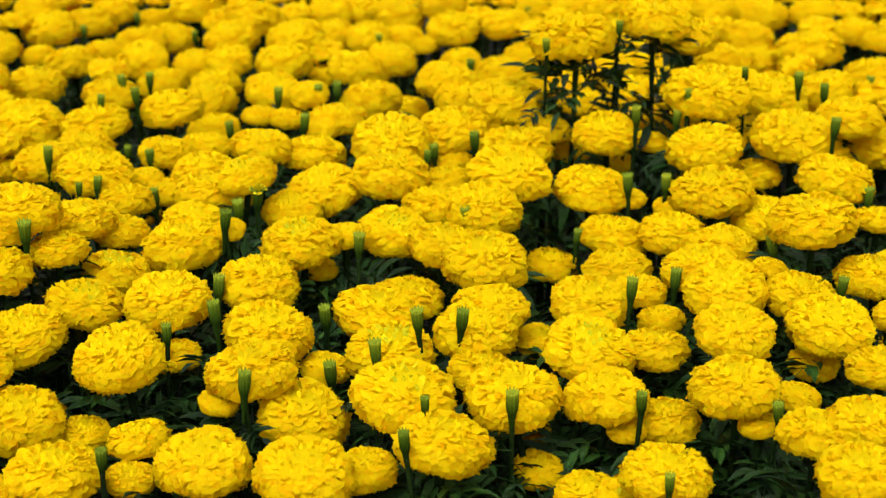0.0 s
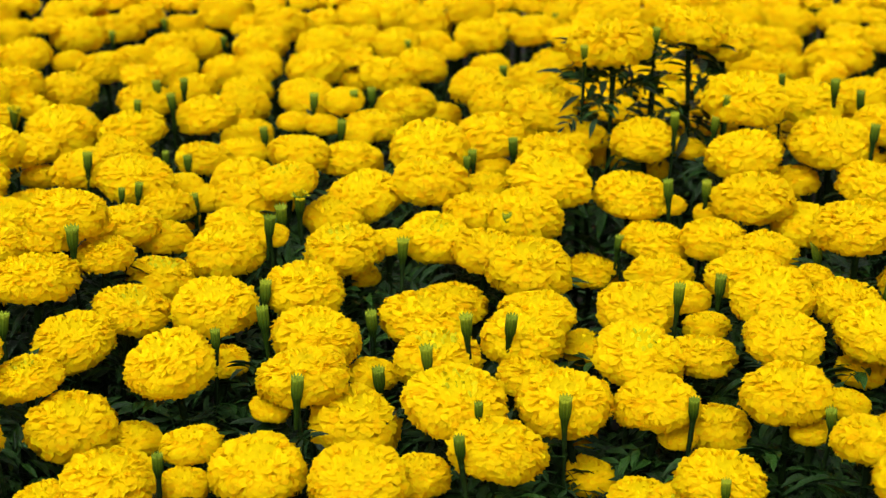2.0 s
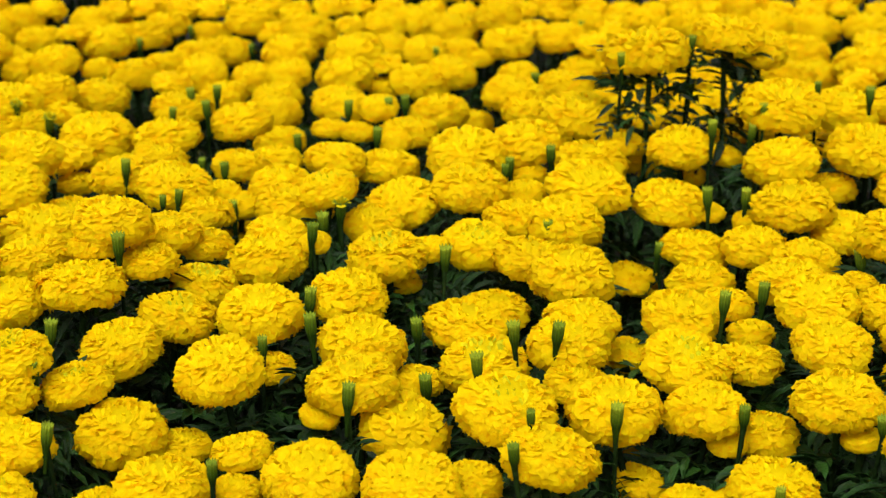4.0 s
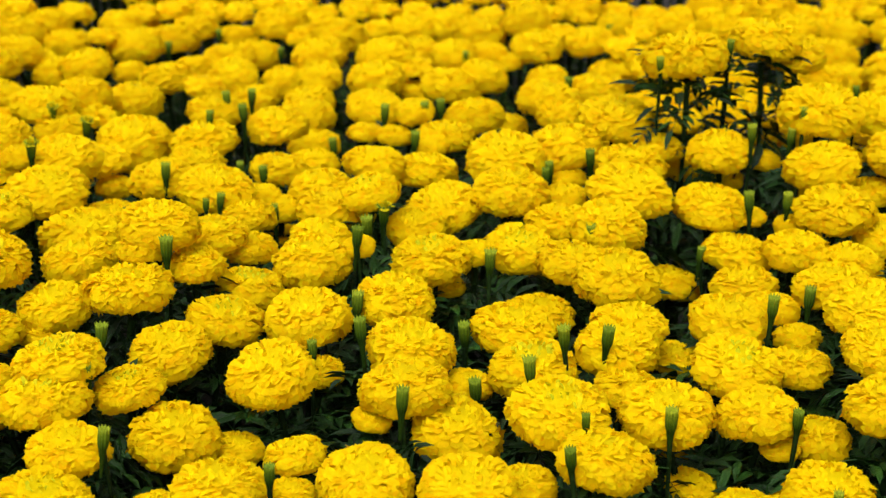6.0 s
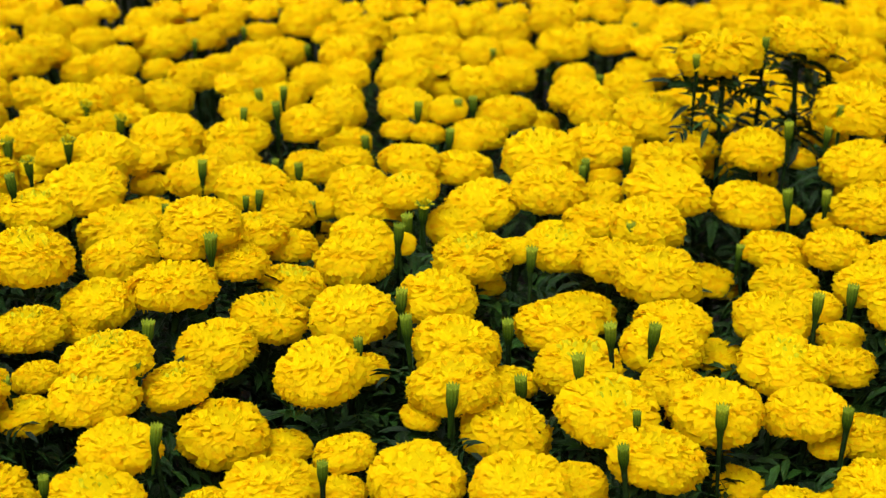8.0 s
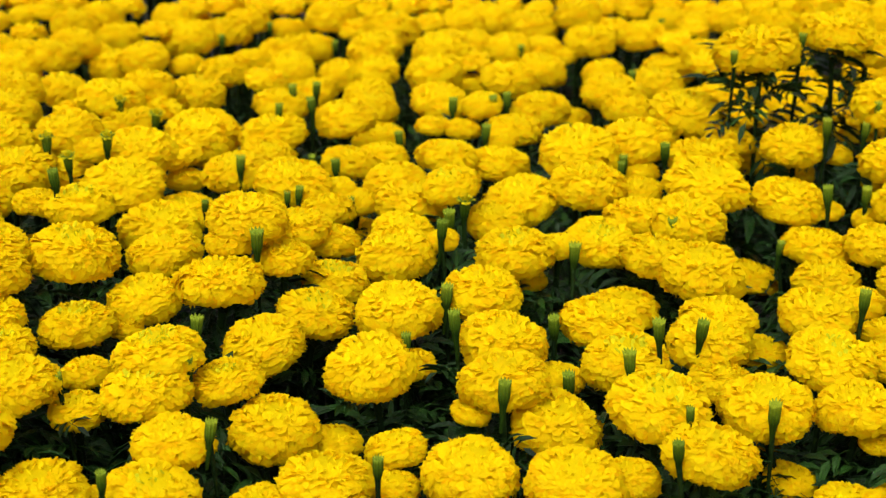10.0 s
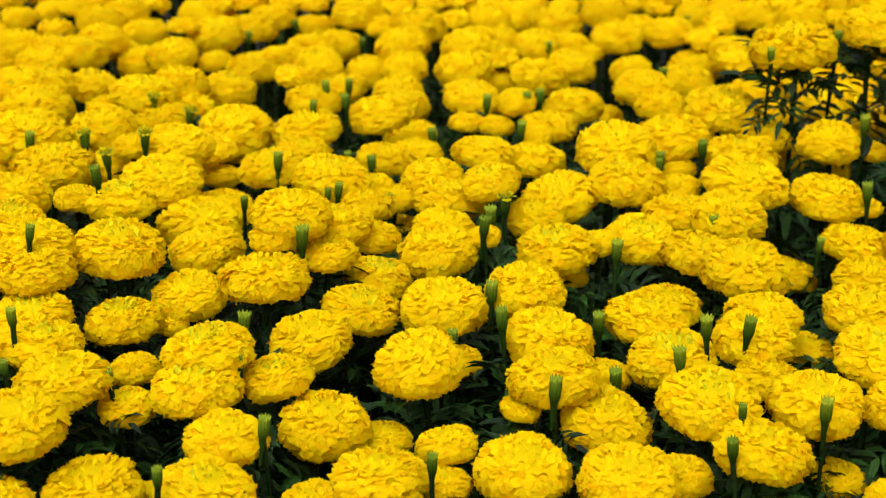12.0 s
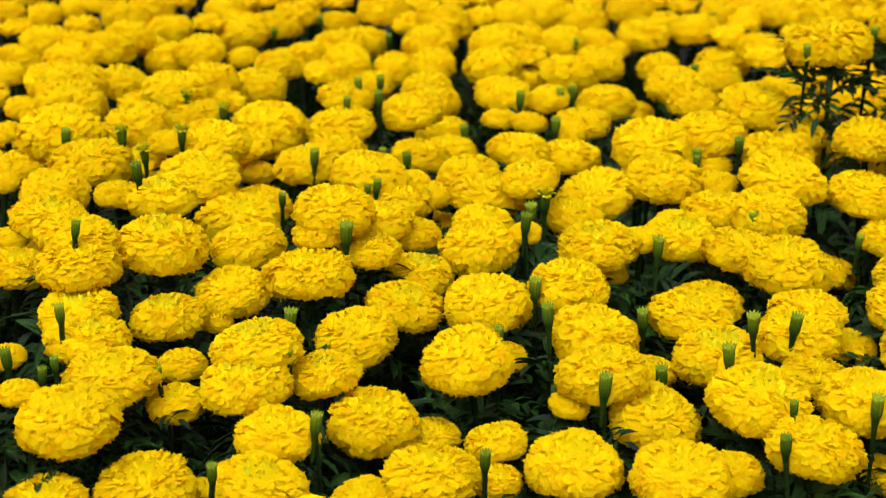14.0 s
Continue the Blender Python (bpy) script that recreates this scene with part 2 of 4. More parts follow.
def leaf_geometry(rng, length=1.0, broad=1.0, pairs=4, first=0.3, apart=0.18, long=0.46):
    """A feathery leaf: an arching midrib with pairs of lance-shaped leaflets, folded along their middle. It runs along x."""
    verts, faces = [], []
    droop, sway = rng.uniform(0.2, 0.6), rng.uniform(-0.12, 0.12)

    def rib(u):
        return Vector((u, sway * u * u, 0.18 * u - droop * u * u))

    for j in range(6):
        p = rib(j / 5)
        r = 0.016 * (1 - 0.7 * j / 5)
        verts += [p + Vector((0, r, -r * 0.5)), p + Vector((0, -r, -r * 0.5)), p + Vector((0, 0, r))]
    for j in range(5):
        for k in range(3):
            faces.append((j * 3 + k, j * 3 + (k + 1) % 3, j * 3 + 3 + (k + 1) % 3, j * 3 + 3 + k))

    def leaflet(root, way, size, fold, sag):
        flat = way.cross(Vector((0, 0, 1)))
        flat = flat.normalized() if flat.length > 1e-4 else Vector((0, 1, 0))
        upward = flat.cross(way).normalized()
        start = len(verts)
        for u, w in ((0.0, 0.02), (0.35, 0.115 * broad), (0.7, 0.095 * broad), (1.0, 0.003)):
            p = root + way * size * u - Vector((0, 0, 1)) * size * sag * u * u
            verts.append(p + flat * w * size + upward * fold * w * size)
            verts.append(p)
            verts.append(p - flat * w * size + upward * fold * w * size)
        for j in range(3):
            c = start + 3 * j
            faces.append((c, c + 1, c + 4, c + 3))
            faces.append((c + 1, c + 2, c + 5, c + 4))

    for k in range(pairs):
        u = first + apart * k
        size = long * math.sin(math.pi * (0.3 + 0.52 * k / pairs)) * rng.uniform(0.85, 1.15)
        for sign in (-1, 1):
            a = radians(rng.uniform(42, 60))
            way = Vector((math.cos(a), sign * math.sin(a), rng.uniform(-0.15, 0.3))).normalized()
            leaflet(rib(u), way, size, rng.uniform(0.3, 0.9), rng.uniform(0.1, 0.4))
    leaflet(rib(0.97), Vector((1, sway, -droop)).normalized(), long * 0.85, 0.5, 0.35)
    return [v * length for v in verts], faces


LEAVES = [mesh_from("leaf", *leaf_geometry(random.Random(100 + seed), 1.0, 0.8, 4, 0.32, 0.17, 0.5), [LEAF]) for seed in range(6)]
BROAD_LEAVES = [mesh_from("leaf", *leaf_geometry(random.Random(160 + seed), 1.0, 1.1, 3, 0.45, 0.18, 0.7), [LEAF]) for seed in range(4)]
SLIM_LEAVES = [mesh_from("leaf", *leaf_geometry(random.Random(190 + seed), 1.0, 1.32, 3, 0.36, 0.2, 0.6), [LEAF]) for seed in range(5)]


def bud_mesh(seed, flare):
    """An upright ribbed bud with a toothed rim, one unit high, open by the given flare."""
    rng = random.Random(seed)
    sides = 40
    profile = [(0.06, -1.3), (0.08, -0.8), (0.115, -0.35), (0.15, -0.06), (0.185, 0.06), (0.212, 0.22), (0.225, 0.5), (0.222 + flare * 0.3, 0.75), (0.238 + flare, 0.94), (0.18 + flare * 0.5, 0.86), (0.04, 0.80)]
    verts, faces = lathe(profile, sides, 10, 0.14)
    for k in range(sides):
        x, y, z = verts[8 * sides + k]
        verts[8 * sides + k] = (x, y, z + (0.02 + 0.075 * math.cos(math.pi * k / 2)) * rng.uniform(0.75, 1.15))
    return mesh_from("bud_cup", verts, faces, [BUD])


BUD_CUPS = [bud_mesh(130, 0.0), bud_mesh(131, 0.05), bud_mesh(132, 0.12)]


def tuft_mesh():
    """Short yellow-green petals that break out of an opening bud and spread over its rim."""
    rng = random.Random(5)
    verts, faces = [], []
    for k in range(34):
        a, lean = k * 2.4 + rng.uniform(-0.3, 0.3), rng.uniform(0.1, 1.5)
        way = Vector((math.cos(a) * lean, math.sin(a) * lean, 1.0)).normalized()
        flat = Vector((-math.sin(a), math.cos(a), 0))
        root = Vector((math.cos(a) * 0.16 * min(lean, 1), math.sin(a) * 0.16 * min(lean, 1), 0.8))
        start, long = len(verts), rng.uniform(0.34, 0.5)
        for u, w in ((0, 0.04), (0.45, 0.075), (0.8, 0.09), (1.0, 0.05)):
            p = root + way * long * u - Vector((0, 0, 0.16 * lean * u * u))
            verts += [p - flat * w, p + flat * w]
        for q in range(3):
            c = start + 2 * q
            faces.append((c, c + 1, c + 3, c + 2))
    return mesh_from("petal_tuft", verts, faces, [YOUNG_PETAL])


TUFT = tuft_mesh()


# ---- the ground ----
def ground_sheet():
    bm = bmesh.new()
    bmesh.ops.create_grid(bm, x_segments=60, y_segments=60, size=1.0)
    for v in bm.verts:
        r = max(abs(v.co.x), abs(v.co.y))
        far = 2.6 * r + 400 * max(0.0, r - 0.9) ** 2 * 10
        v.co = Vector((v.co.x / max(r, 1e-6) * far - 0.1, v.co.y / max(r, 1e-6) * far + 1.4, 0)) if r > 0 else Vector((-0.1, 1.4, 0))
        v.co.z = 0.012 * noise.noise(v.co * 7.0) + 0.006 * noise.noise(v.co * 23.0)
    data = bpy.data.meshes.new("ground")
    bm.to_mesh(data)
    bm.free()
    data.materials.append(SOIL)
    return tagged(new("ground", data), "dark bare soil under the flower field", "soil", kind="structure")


ground_sheet()

# ---- the marigolds ----
rng = random.Random(7)
STANDING = []


def add_leaves(stem, base, tip, count, low, high, size, rise=-25, drop=12, shapes=LEAVES):
    """Leaves on a stem that runs from base to tip; the stem's own stretch does not carry over to them."""
    turn = rng.uniform(0, 360)
    for k in range(count):
        u = low + (high - low) * (k + rng.random()) / count
        turn += 137.5 + rng.uniform(-30, 30)
        at = Vector(base).lerp(Vector(tip), u) - Vector(base)
        m = Matrix.Translation(at) @ pose(0, 0, 0, 0, rng.uniform(rise, drop), turn) @ pose(0, 0, 0, rng.uniform(-35, 35))
        leaf = part("leaf", rng.choice(shapes), stem, m @ Matrix.Scale(size * rng.uniform(0.75, 1.2), 4))
        leaf.matrix_parent_inverse = stem.matrix_basis.inverted()


def marigold(x, y, z, across, young=False):
    """One flower on its stem: head centre and width; the stem goes down to the soil."""
    STANDING.append((x, y, z, across))
    base = Vector((x + rng.uniform(-0.03, 0.03), y + rng.uniform(-0.02, 0.05), 0))
    tall = z > 0.53
    thing = new("marigold")
    thing.location = base
    small = across < 0.045
    words = "tall golden-yellow double marigold standing above its neighbours" if tall else \
        "yellow double marigold with a greenish young centre" if young else \
        "small golden-yellow marigold half hidden among larger ones" if small else \
        "large round golden-yellow double marigold among dark leaves" if across > 0.08 else \
        "golden-yellow ruffled double marigold in a dense bed"
    tagged(thing, words, "flower", "marigolds in the bed")
    lean = pose(0, 0, 0, rng.uniform(-6, 11), rng.uniform(-9, 9), 0)
    head = Matrix.Translation(Vector((x, y, z - 0.06 * across)) - base) @ lean
    broad, flat = (1.1, rng.uniform(0.86, 1.0)) if y < 1.72 else (1.15, rng.uniform(0.8, 0.93)) if y < 2.2 else (1.13, rng.uniform(0.86, 1.0))
    size = Matrix.Scale(across * broad, 4) @ Matrix.Diagonal((1, 1, flat, 1))
    data = rng.choice(YOUNG_HEADS if young else FULL_HEADS if y < 1.72 else HEADS if y < 2.2 else FAR_HEADS)
    part("flower_head", data, thing, head @ pose(0, 0, 0, 0, 0, rng.uniform(0, 360)) @ size)
    part("calyx", CALYX, thing, head @ size, "green ribbed calyx")
    neck = head @ Vector((0, 0, -0.28 * across))
    m, length = to_way((0, 0, 0), neck, rng.uniform(0, 360))
    stem = part("stem", rng.choice(STEMS), thing, m @ Matrix.Diagonal((1, 1, length, 1)))
    if z > 0.57:
        add_leaves(stem, base, base + neck, 7, 0.965, 0.99, 0.06, -38, 12, SLIM_LEAVES)
        add_leaves(stem, base, base + neck, 5, 0.925, 0.95, 0.062, -40, 18, SLIM_LEAVES)
        add_leaves(stem, base, base + neck, 6, 0.82, 0.89, 0.07, -10, 40, BROAD_LEAVES)
        return
    if y < 2.2:
        add_leaves(stem, base, base + neck, 5 if y < 1.7 else 4, 0.78, 0.95, 0.056, -14, 18, BROAD_LEAVES)
    if y < 1.75:
        add_leaves(stem, base, base + neck, 3, 0.87, 0.97, 0.048, -30, 15, SLIM_LEAVES)
    add_leaves(stem, base, base + neck, 3, 0.6, 0.93, 0.07, -12, 35)


def marigold_bud(x, y, z, high, kind=0, lean=0.0):
    """An unopened bud on its stalk: the cup's middle and height."""
    base = Vector((x - lean + rng.uniform(-0.02, 0.02), y + rng.uniform(0.0, 0.03), 0))
    thing = new("marigold_bud")
    thing.location = base
    tagged(thing, "green bud just opening with a yellow-green tuft" if kind == 2 else "closed green ribbed marigold bud on an upright stalk", "flower bud", "buds in the bed")
    foot = Vector((x, y, z - high * 0.5)) - base
    tilt = pose(0, 0, 0, rng.uniform(-6, 6), lean * 400 + rng.uniform(-7, 7), 0)
    cup = Matrix.Translation(foot) @ tilt @ Matrix.Scale(high * (0.68 if z > 0.52 else 0.82), 4)
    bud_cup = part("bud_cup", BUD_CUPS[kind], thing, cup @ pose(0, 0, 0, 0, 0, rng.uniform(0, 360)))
    if kind == 2:
        part("petal_tuft", TUFT, bud_cup, Matrix.Identity(4), "yellow-green opening petals")
    m, length = to_way((0, 0, 0), foot, rng.uniform(0, 360))
    stem = part("stem", rng.choice(STEMS), thing, m @ Matrix.Diagonal((0.62, 0.62, length, 1)))
    add_leaves(stem, base, base + foot, 5, 0.8, 0.93, 0.04, -25, 40, SLIM_LEAVES)


# a strip across the bed, 1.13 to 1.26 m ahead
for x, y, z, across in [
    (0.324, 1.132, 0.439, 0.070), (-0.628, 1.154, 0.397, 0.074), (-0.554, 1.187, 0.396, 0.084), (-0.616, 1.199, 0.453, 0.084), (-0.376, 1.202, 0.375, 0.057),
    (-0.115, 1.204, 0.400, 0.085), (-0.321, 1.207, 0.398, 0.084), (0.186, 1.211, 0.395, 0.078), (-0.513, 1.216, 0.374, 0.037), (0.310, 1.217, 0.431, 0.068),
    (0.349, 1.218, 0.440, 0.069), (-0.662, 1.228, 0.461, 0.037), (-0.201, 1.232, 0.398, 0.083), (-0.000, 1.235, 0.414, 0.085), (-0.451, 1.235, 0.422, 0.071),
    (-0.266, 1.240, 0.375, 0.045), (-0.066, 1.244, 0.382, 0.057), (0.125, 1.259, 0.350, 0.058),
]:
    marigold(x, y, z, across)
marigold(-0.459, 1.176, 0.404, 0.081, young=True)
marigold(0.163, 1.231, 0.355, 0.079, young=True)
# a strip across the bed, 1.28 to 1.33 m ahead
for x, y, z, across in [
    (0.273, 1.277, 0.406, 0.037), (-0.264, 1.281, 0.392, 0.057), (-0.689, 1.293, 0.463, 0.037), (-0.600, 1.296, 0.445, 0.084), (0.254, 1.297, 0.435, 0.082),
    (-0.372, 1.303, 0.399, 0.083), (0.086, 1.305, 0.348, 0.048), (0.163, 1.309, 0.387, 0.037), (-0.547, 1.309, 0.412, 0.053), (0.062, 1.312, 0.419, 0.086),
    (-0.123, 1.316, 0.398, 0.083), (-0.319, 1.316, 0.379, 0.048), (0.387, 1.321, 0.440, 0.065), (0.145, 1.323, 0.414, 0.077), (-0.199, 1.323, 0.407, 0.038),
    (0.200, 1.329, 0.385, 0.064), (-0.168, 1.333, 0.434, 0.083),
]:
    marigold(x, y, z, across)
marigold(-0.483, 1.297, 0.438, 0.081, young=True)
marigold(-0.034, 1.305, 0.424, 0.091, young=True)
marigold(-0.475, 1.330, 0.459, 0.082, young=True)
# a strip across the bed, 1.33 to 1.44 m ahead
for x, y, z, across in [
    (0.320, 1.348, 0.399, 0.044), (-0.289, 1.349, 0.439, 0.085), (-0.553, 1.379, 0.416, 0.050), (0.268, 1.389, 0.447, 0.076), (0.037, 1.403, 0.399, 0.066),
    (0.360, 1.408, 0.446, 0.083), (0.347, 1.410, 0.404, 0.048), (-0.393, 1.422, 0.427, 0.080), (0.086, 1.426, 0.325, 0.037), (0.429, 1.434, 0.443, 0.048),
    (-0.113, 1.436, 0.387, 0.048), (0.202, 1.438, 0.406, 0.067), (-0.256, 1.440, 0.397, 0.052), (-0.167, 1.444, 0.421, 0.086),
]:
    marigold(x, y, z, across)
marigold(-0.418, 1.335, 0.430, 0.066, young=True)
marigold(-0.632, 1.367, 0.446, 0.079, young=True)
marigold(0.135, 1.391, 0.429, 0.088, young=True)
marigold(-0.650, 1.407, 0.457, 0.077, young=True)
marigold(-0.050, 1.433, 0.405, 0.088, young=True)
marigold(-0.573, 1.443, 0.437, 0.074, young=True)
# a strip across the bed, 1.45 to 1.54 m ahead
for x, y, z, across in [
    (-0.655, 1.447, 0.487, 0.080), (0.030, 1.457, 0.418, 0.084), (-0.533, 1.470, 0.421, 0.036), (0.345, 1.476, 0.446, 0.071), (0.273, 1.477, 0.453, 0.082),
    (-0.441, 1.485, 0.467, 0.087), (-0.665, 1.487, 0.503, 0.082), (-0.269, 1.490, 0.436, 0.086), (0.048, 1.497, 0.425, 0.077), (0.145, 1.499, 0.430, 0.081),
    (-0.518, 1.502, 0.441, 0.076), (-0.067, 1.507, 0.417, 0.084), (0.097, 1.514, 0.380, 0.051), (0.321, 1.515, 0.458, 0.036), (0.218, 1.517, 0.402, 0.048),
    (-0.735, 1.522, 0.456, 0.073), (-0.433, 1.537, 0.491, 0.059), (-0.184, 1.538, 0.432, 0.085),
]:
    marigold(x, y, z, across)
marigold(-0.349, 1.487, 0.433, 0.075, young=True)
marigold(-0.589, 1.516, 0.484, 0.090, young=True)
# a strip across the bed, 1.54 to 1.65 m ahead
for x, y, z, across in [
    (-0.385, 1.540, 0.470, 0.063), (0.433, 1.543, 0.440, 0.080), (-0.420, 1.549, 0.509, 0.082), (0.200, 1.560, 0.417, 0.057), (0.371, 1.564, 0.492, 0.094),
    (-0.035, 1.587, 0.398, 0.074), (0.266, 1.590, 0.431, 0.082), (0.044, 1.594, 0.437, 0.092), (-0.759, 1.595, 0.459, 0.041), (-0.515, 1.601, 0.450, 0.079),
    (-0.275, 1.630, 0.439, 0.086), (-0.382, 1.634, 0.467, 0.080), (-0.226, 1.635, 0.454, 0.036), (0.001, 1.638, 0.436, 0.078), (-0.103, 1.639, 0.446, 0.042),
    (0.298, 1.646, 0.432, 0.073), (-0.133, 1.651, 0.403, 0.040),
]:
    marigold(x, y, z, across)
marigold(-0.336, 1.578, 0.429, 0.073, young=True)
marigold(-0.721, 1.614, 0.475, 0.082, young=True)
marigold(-0.149, 1.622, 0.446, 0.086, young=True)
# a strip across the bed, 1.65 to 1.75 m ahead
for x, y, z, across in [
    (0.186, 1.652, 0.405, 0.076), (-0.656, 1.655, 0.487, 0.054), (-0.347, 1.659, 0.444, 0.064), (-0.269, 1.678, 0.446, 0.069), (0.249, 1.689, 0.432, 0.073),
    (0.477, 1.704, 0.441, 0.056), (0.044, 1.716, 0.450, 0.087), (0.189, 1.720, 0.417, 0.077), (-0.540, 1.730, 0.432, 0.089), (0.356, 1.733, 0.433, 0.069),
    (-0.169, 1.736, 0.441, 0.067), (-0.747, 1.745, 0.459, 0.076), (-0.005, 1.746, 0.444, 0.073), (0.301, 1.749, 0.459, 0.091), (0.438, 1.750, 0.472, 0.082),
    (-0.356, 1.750, 0.445, 0.060), (0.125, 1.753, 0.366, 0.062),
]:
    marigold(x, y, z, across)
marigold(-0.610, 1.653, 0.486, 0.078, young=True)
marigold(-0.053, 1.684, 0.434, 0.081, young=True)
marigold(-0.218, 1.734, 0.482, 0.064, young=True)
# a strip across the bed, 1.76 to 1.86 m ahead
for x, y, z, across in [
    (0.255, 1.758, 0.436, 0.036), (-0.260, 1.766, 0.451, 0.084), (0.213, 1.776, 0.440, 0.036), (-0.813, 1.785, 0.457, 0.039), (-0.138, 1.785, 0.447, 0.084),
    (0.169, 1.792, 0.446, 0.086), (-0.589, 1.793, 0.464, 0.091), (0.078, 1.796, 0.465, 0.093), (-0.061, 1.799, 0.463, 0.088), (-0.399, 1.799, 0.464, 0.087),
    (-0.720, 1.816, 0.471, 0.091), (-0.325, 1.827, 0.430, 0.048), (0.004, 1.834, 0.442, 0.056), (-0.531, 1.835, 0.412, 0.074), (0.306, 1.837, 0.483, 0.088),
    (-0.351, 1.844, 0.438, 0.047), (-0.326, 1.849, 0.382, 0.067), (0.367, 1.851, 0.442, 0.064), (-0.283, 1.854, 0.445, 0.074), (0.412, 1.859, 0.489, 0.096),
]:
    marigold(x, y, z, across)
# a strip across the bed, 1.86 to 1.96 m ahead
for x, y, z, across in [
    (-0.636, 1.864, 0.479, 0.051), (-0.587, 1.872, 0.478, 0.084), (-0.814, 1.885, 0.446, 0.068), (-0.477, 1.890, 0.447, 0.078), (0.085, 1.893, 0.464, 0.088),
    (0.194, 1.899, 0.480, 0.075), (-0.063, 1.902, 0.469, 0.095), (0.011, 1.904, 0.442, 0.051), (-0.773, 1.908, 0.480, 0.103), (0.303, 1.910, 0.429, 0.040),
    (-0.221, 1.918, 0.458, 0.072), (0.320, 1.927, 0.524, 0.102), (-0.159, 1.940, 0.442, 0.075), (0.011, 1.941, 0.471, 0.090), (0.254, 1.941, 0.455, 0.045),
    (0.125, 1.944, 0.470, 0.062), (-0.545, 1.946, 0.416, 0.048), (0.210, 1.948, 0.427, 0.048), (-0.343, 1.956, 0.437, 0.073), (0.500, 1.965, 0.480, 0.084),
]:
    marigold(x, y, z, across)
# a strip across the bed, 1.97 to 2.09 m ahead
for x, y, z, across in [
    (-0.446, 1.968, 0.441, 0.070), (-0.859, 1.975, 0.456, 0.042), (-0.697, 1.981, 0.465, 0.085), (0.160, 1.983, 0.578, 0.104), (0.542, 1.993, 0.436, 0.089),
    (-0.152, 2.003, 0.453, 0.043), (0.080, 2.007, 0.489, 0.096), (-0.303, 2.024, 0.423, 0.065), (0.265, 2.025, 0.587, 0.088), (-0.443, 2.028, 0.452, 0.086),
    (0.306, 2.036, 0.566, 0.075), (0.422, 2.040, 0.489, 0.086), (-0.135, 2.041, 0.456, 0.074), (-0.541, 2.053, 0.442, 0.101), (-0.201, 2.062, 0.449, 0.045),
    (-0.800, 2.074, 0.466, 0.092), (-0.239, 2.080, 0.448, 0.050), (-0.176, 2.085, 0.475, 0.052), (-0.356, 2.087, 0.456, 0.082), (-0.639, 2.088, 0.450, 0.070),
]:
    marigold(x, y, z, across)
# a strip across the bed, 2.09 to 2.32 m ahead
for x, y, z, across in [
    (-0.862, 2.093, 0.455, 0.056), (0.510, 2.122, 0.474, 0.075), (-0.669, 2.123, 0.473, 0.087), (-0.835, 2.130, 0.484, 0.075), (-0.442, 2.134, 0.462, 0.075),
    (-0.096, 2.146, 0.453, 0.082), (-0.799, 2.153, 0.477, 0.072), (0.024, 2.158, 0.450, 0.068), (-0.315, 2.181, 0.401, 0.070), (-0.230, 2.185, 0.453, 0.077),
    (0.004, 2.195, 0.465, 0.085), (-0.634, 2.203, 0.463, 0.078), (-0.045, 2.219, 0.418, 0.051), (0.194, 2.226, 0.425, 0.066), (0.318, 2.238, 0.426, 0.059),
    (-0.328, 2.253, 0.423, 0.076), (-0.574, 2.268, 0.440, 0.080), (0.270, 2.270, 0.425, 0.075), (-0.935, 2.275, 0.452, 0.056), (0.177, 2.318, 0.423, 0.073),
]:
    marigold(x, y, z, across)
# a strip across the bed, 2.32 to 2.49 m ahead
for x, y, z, across in [
    (0.144, 2.318, 0.424, 0.048), (-0.777, 2.320, 0.428, 0.078), (0.629, 2.347, 0.433, 0.087), (-0.340, 2.383, 0.405, 0.079), (-0.126, 2.406, 0.427, 0.093),
    (0.090, 2.418, 0.415, 0.085), (-0.874, 2.419, 0.435, 0.085), (0.248, 2.424, 0.423, 0.088), (-0.238, 2.429, 0.430, 0.085), (-0.557, 2.430, 0.429, 0.089),
    (-0.427, 2.432, 0.396, 0.077), (0.428, 2.436, 0.432, 0.090), (-0.080, 2.436, 0.432, 0.078), (0.306, 2.444, 0.423, 0.072), (-0.820, 2.446, 0.448, 0.082),
    (0.557, 2.465, 0.439, 0.102), (-0.685, 2.470, 0.438, 0.082), (-0.183, 2.483, 0.394, 0.048), (-0.624, 2.490, 0.424, 0.053), (-0.970, 2.493, 0.414, 0.079),
]:
    marigold(x, y, z, across)
# a strip across the bed, 2.49 to 2.62 m ahead
for x, y, z, across in [
    (-0.331, 2.494, 0.415, 0.074), (-0.739, 2.506, 0.417, 0.079), (-0.467, 2.507, 0.414, 0.086), (-0.884, 2.511, 0.439, 0.062), (-0.528, 2.518, 0.424, 0.062),
    (-0.800, 2.519, 0.450, 0.080), (0.496, 2.519, 0.410, 0.071), (-0.228, 2.519, 0.445, 0.088), (-0.936, 2.524, 0.439, 0.080), (0.680, 2.534, 0.433, 0.054),
    (-0.391, 2.537, 0.394, 0.075), (0.194, 2.560, 0.425, 0.085), (0.028, 2.564, 0.394, 0.067), (-0.336, 2.575, 0.432, 0.088), (-0.481, 2.582, 0.425, 0.085),
    (-0.787, 2.587, 0.418, 0.055), (0.489, 2.613, 0.424, 0.090), (0.666, 2.614, 0.432, 0.073), (-0.122, 2.618, 0.424, 0.077), (0.328, 2.620, 0.420, 0.083),
]:
    marigold(x, y, z, across)
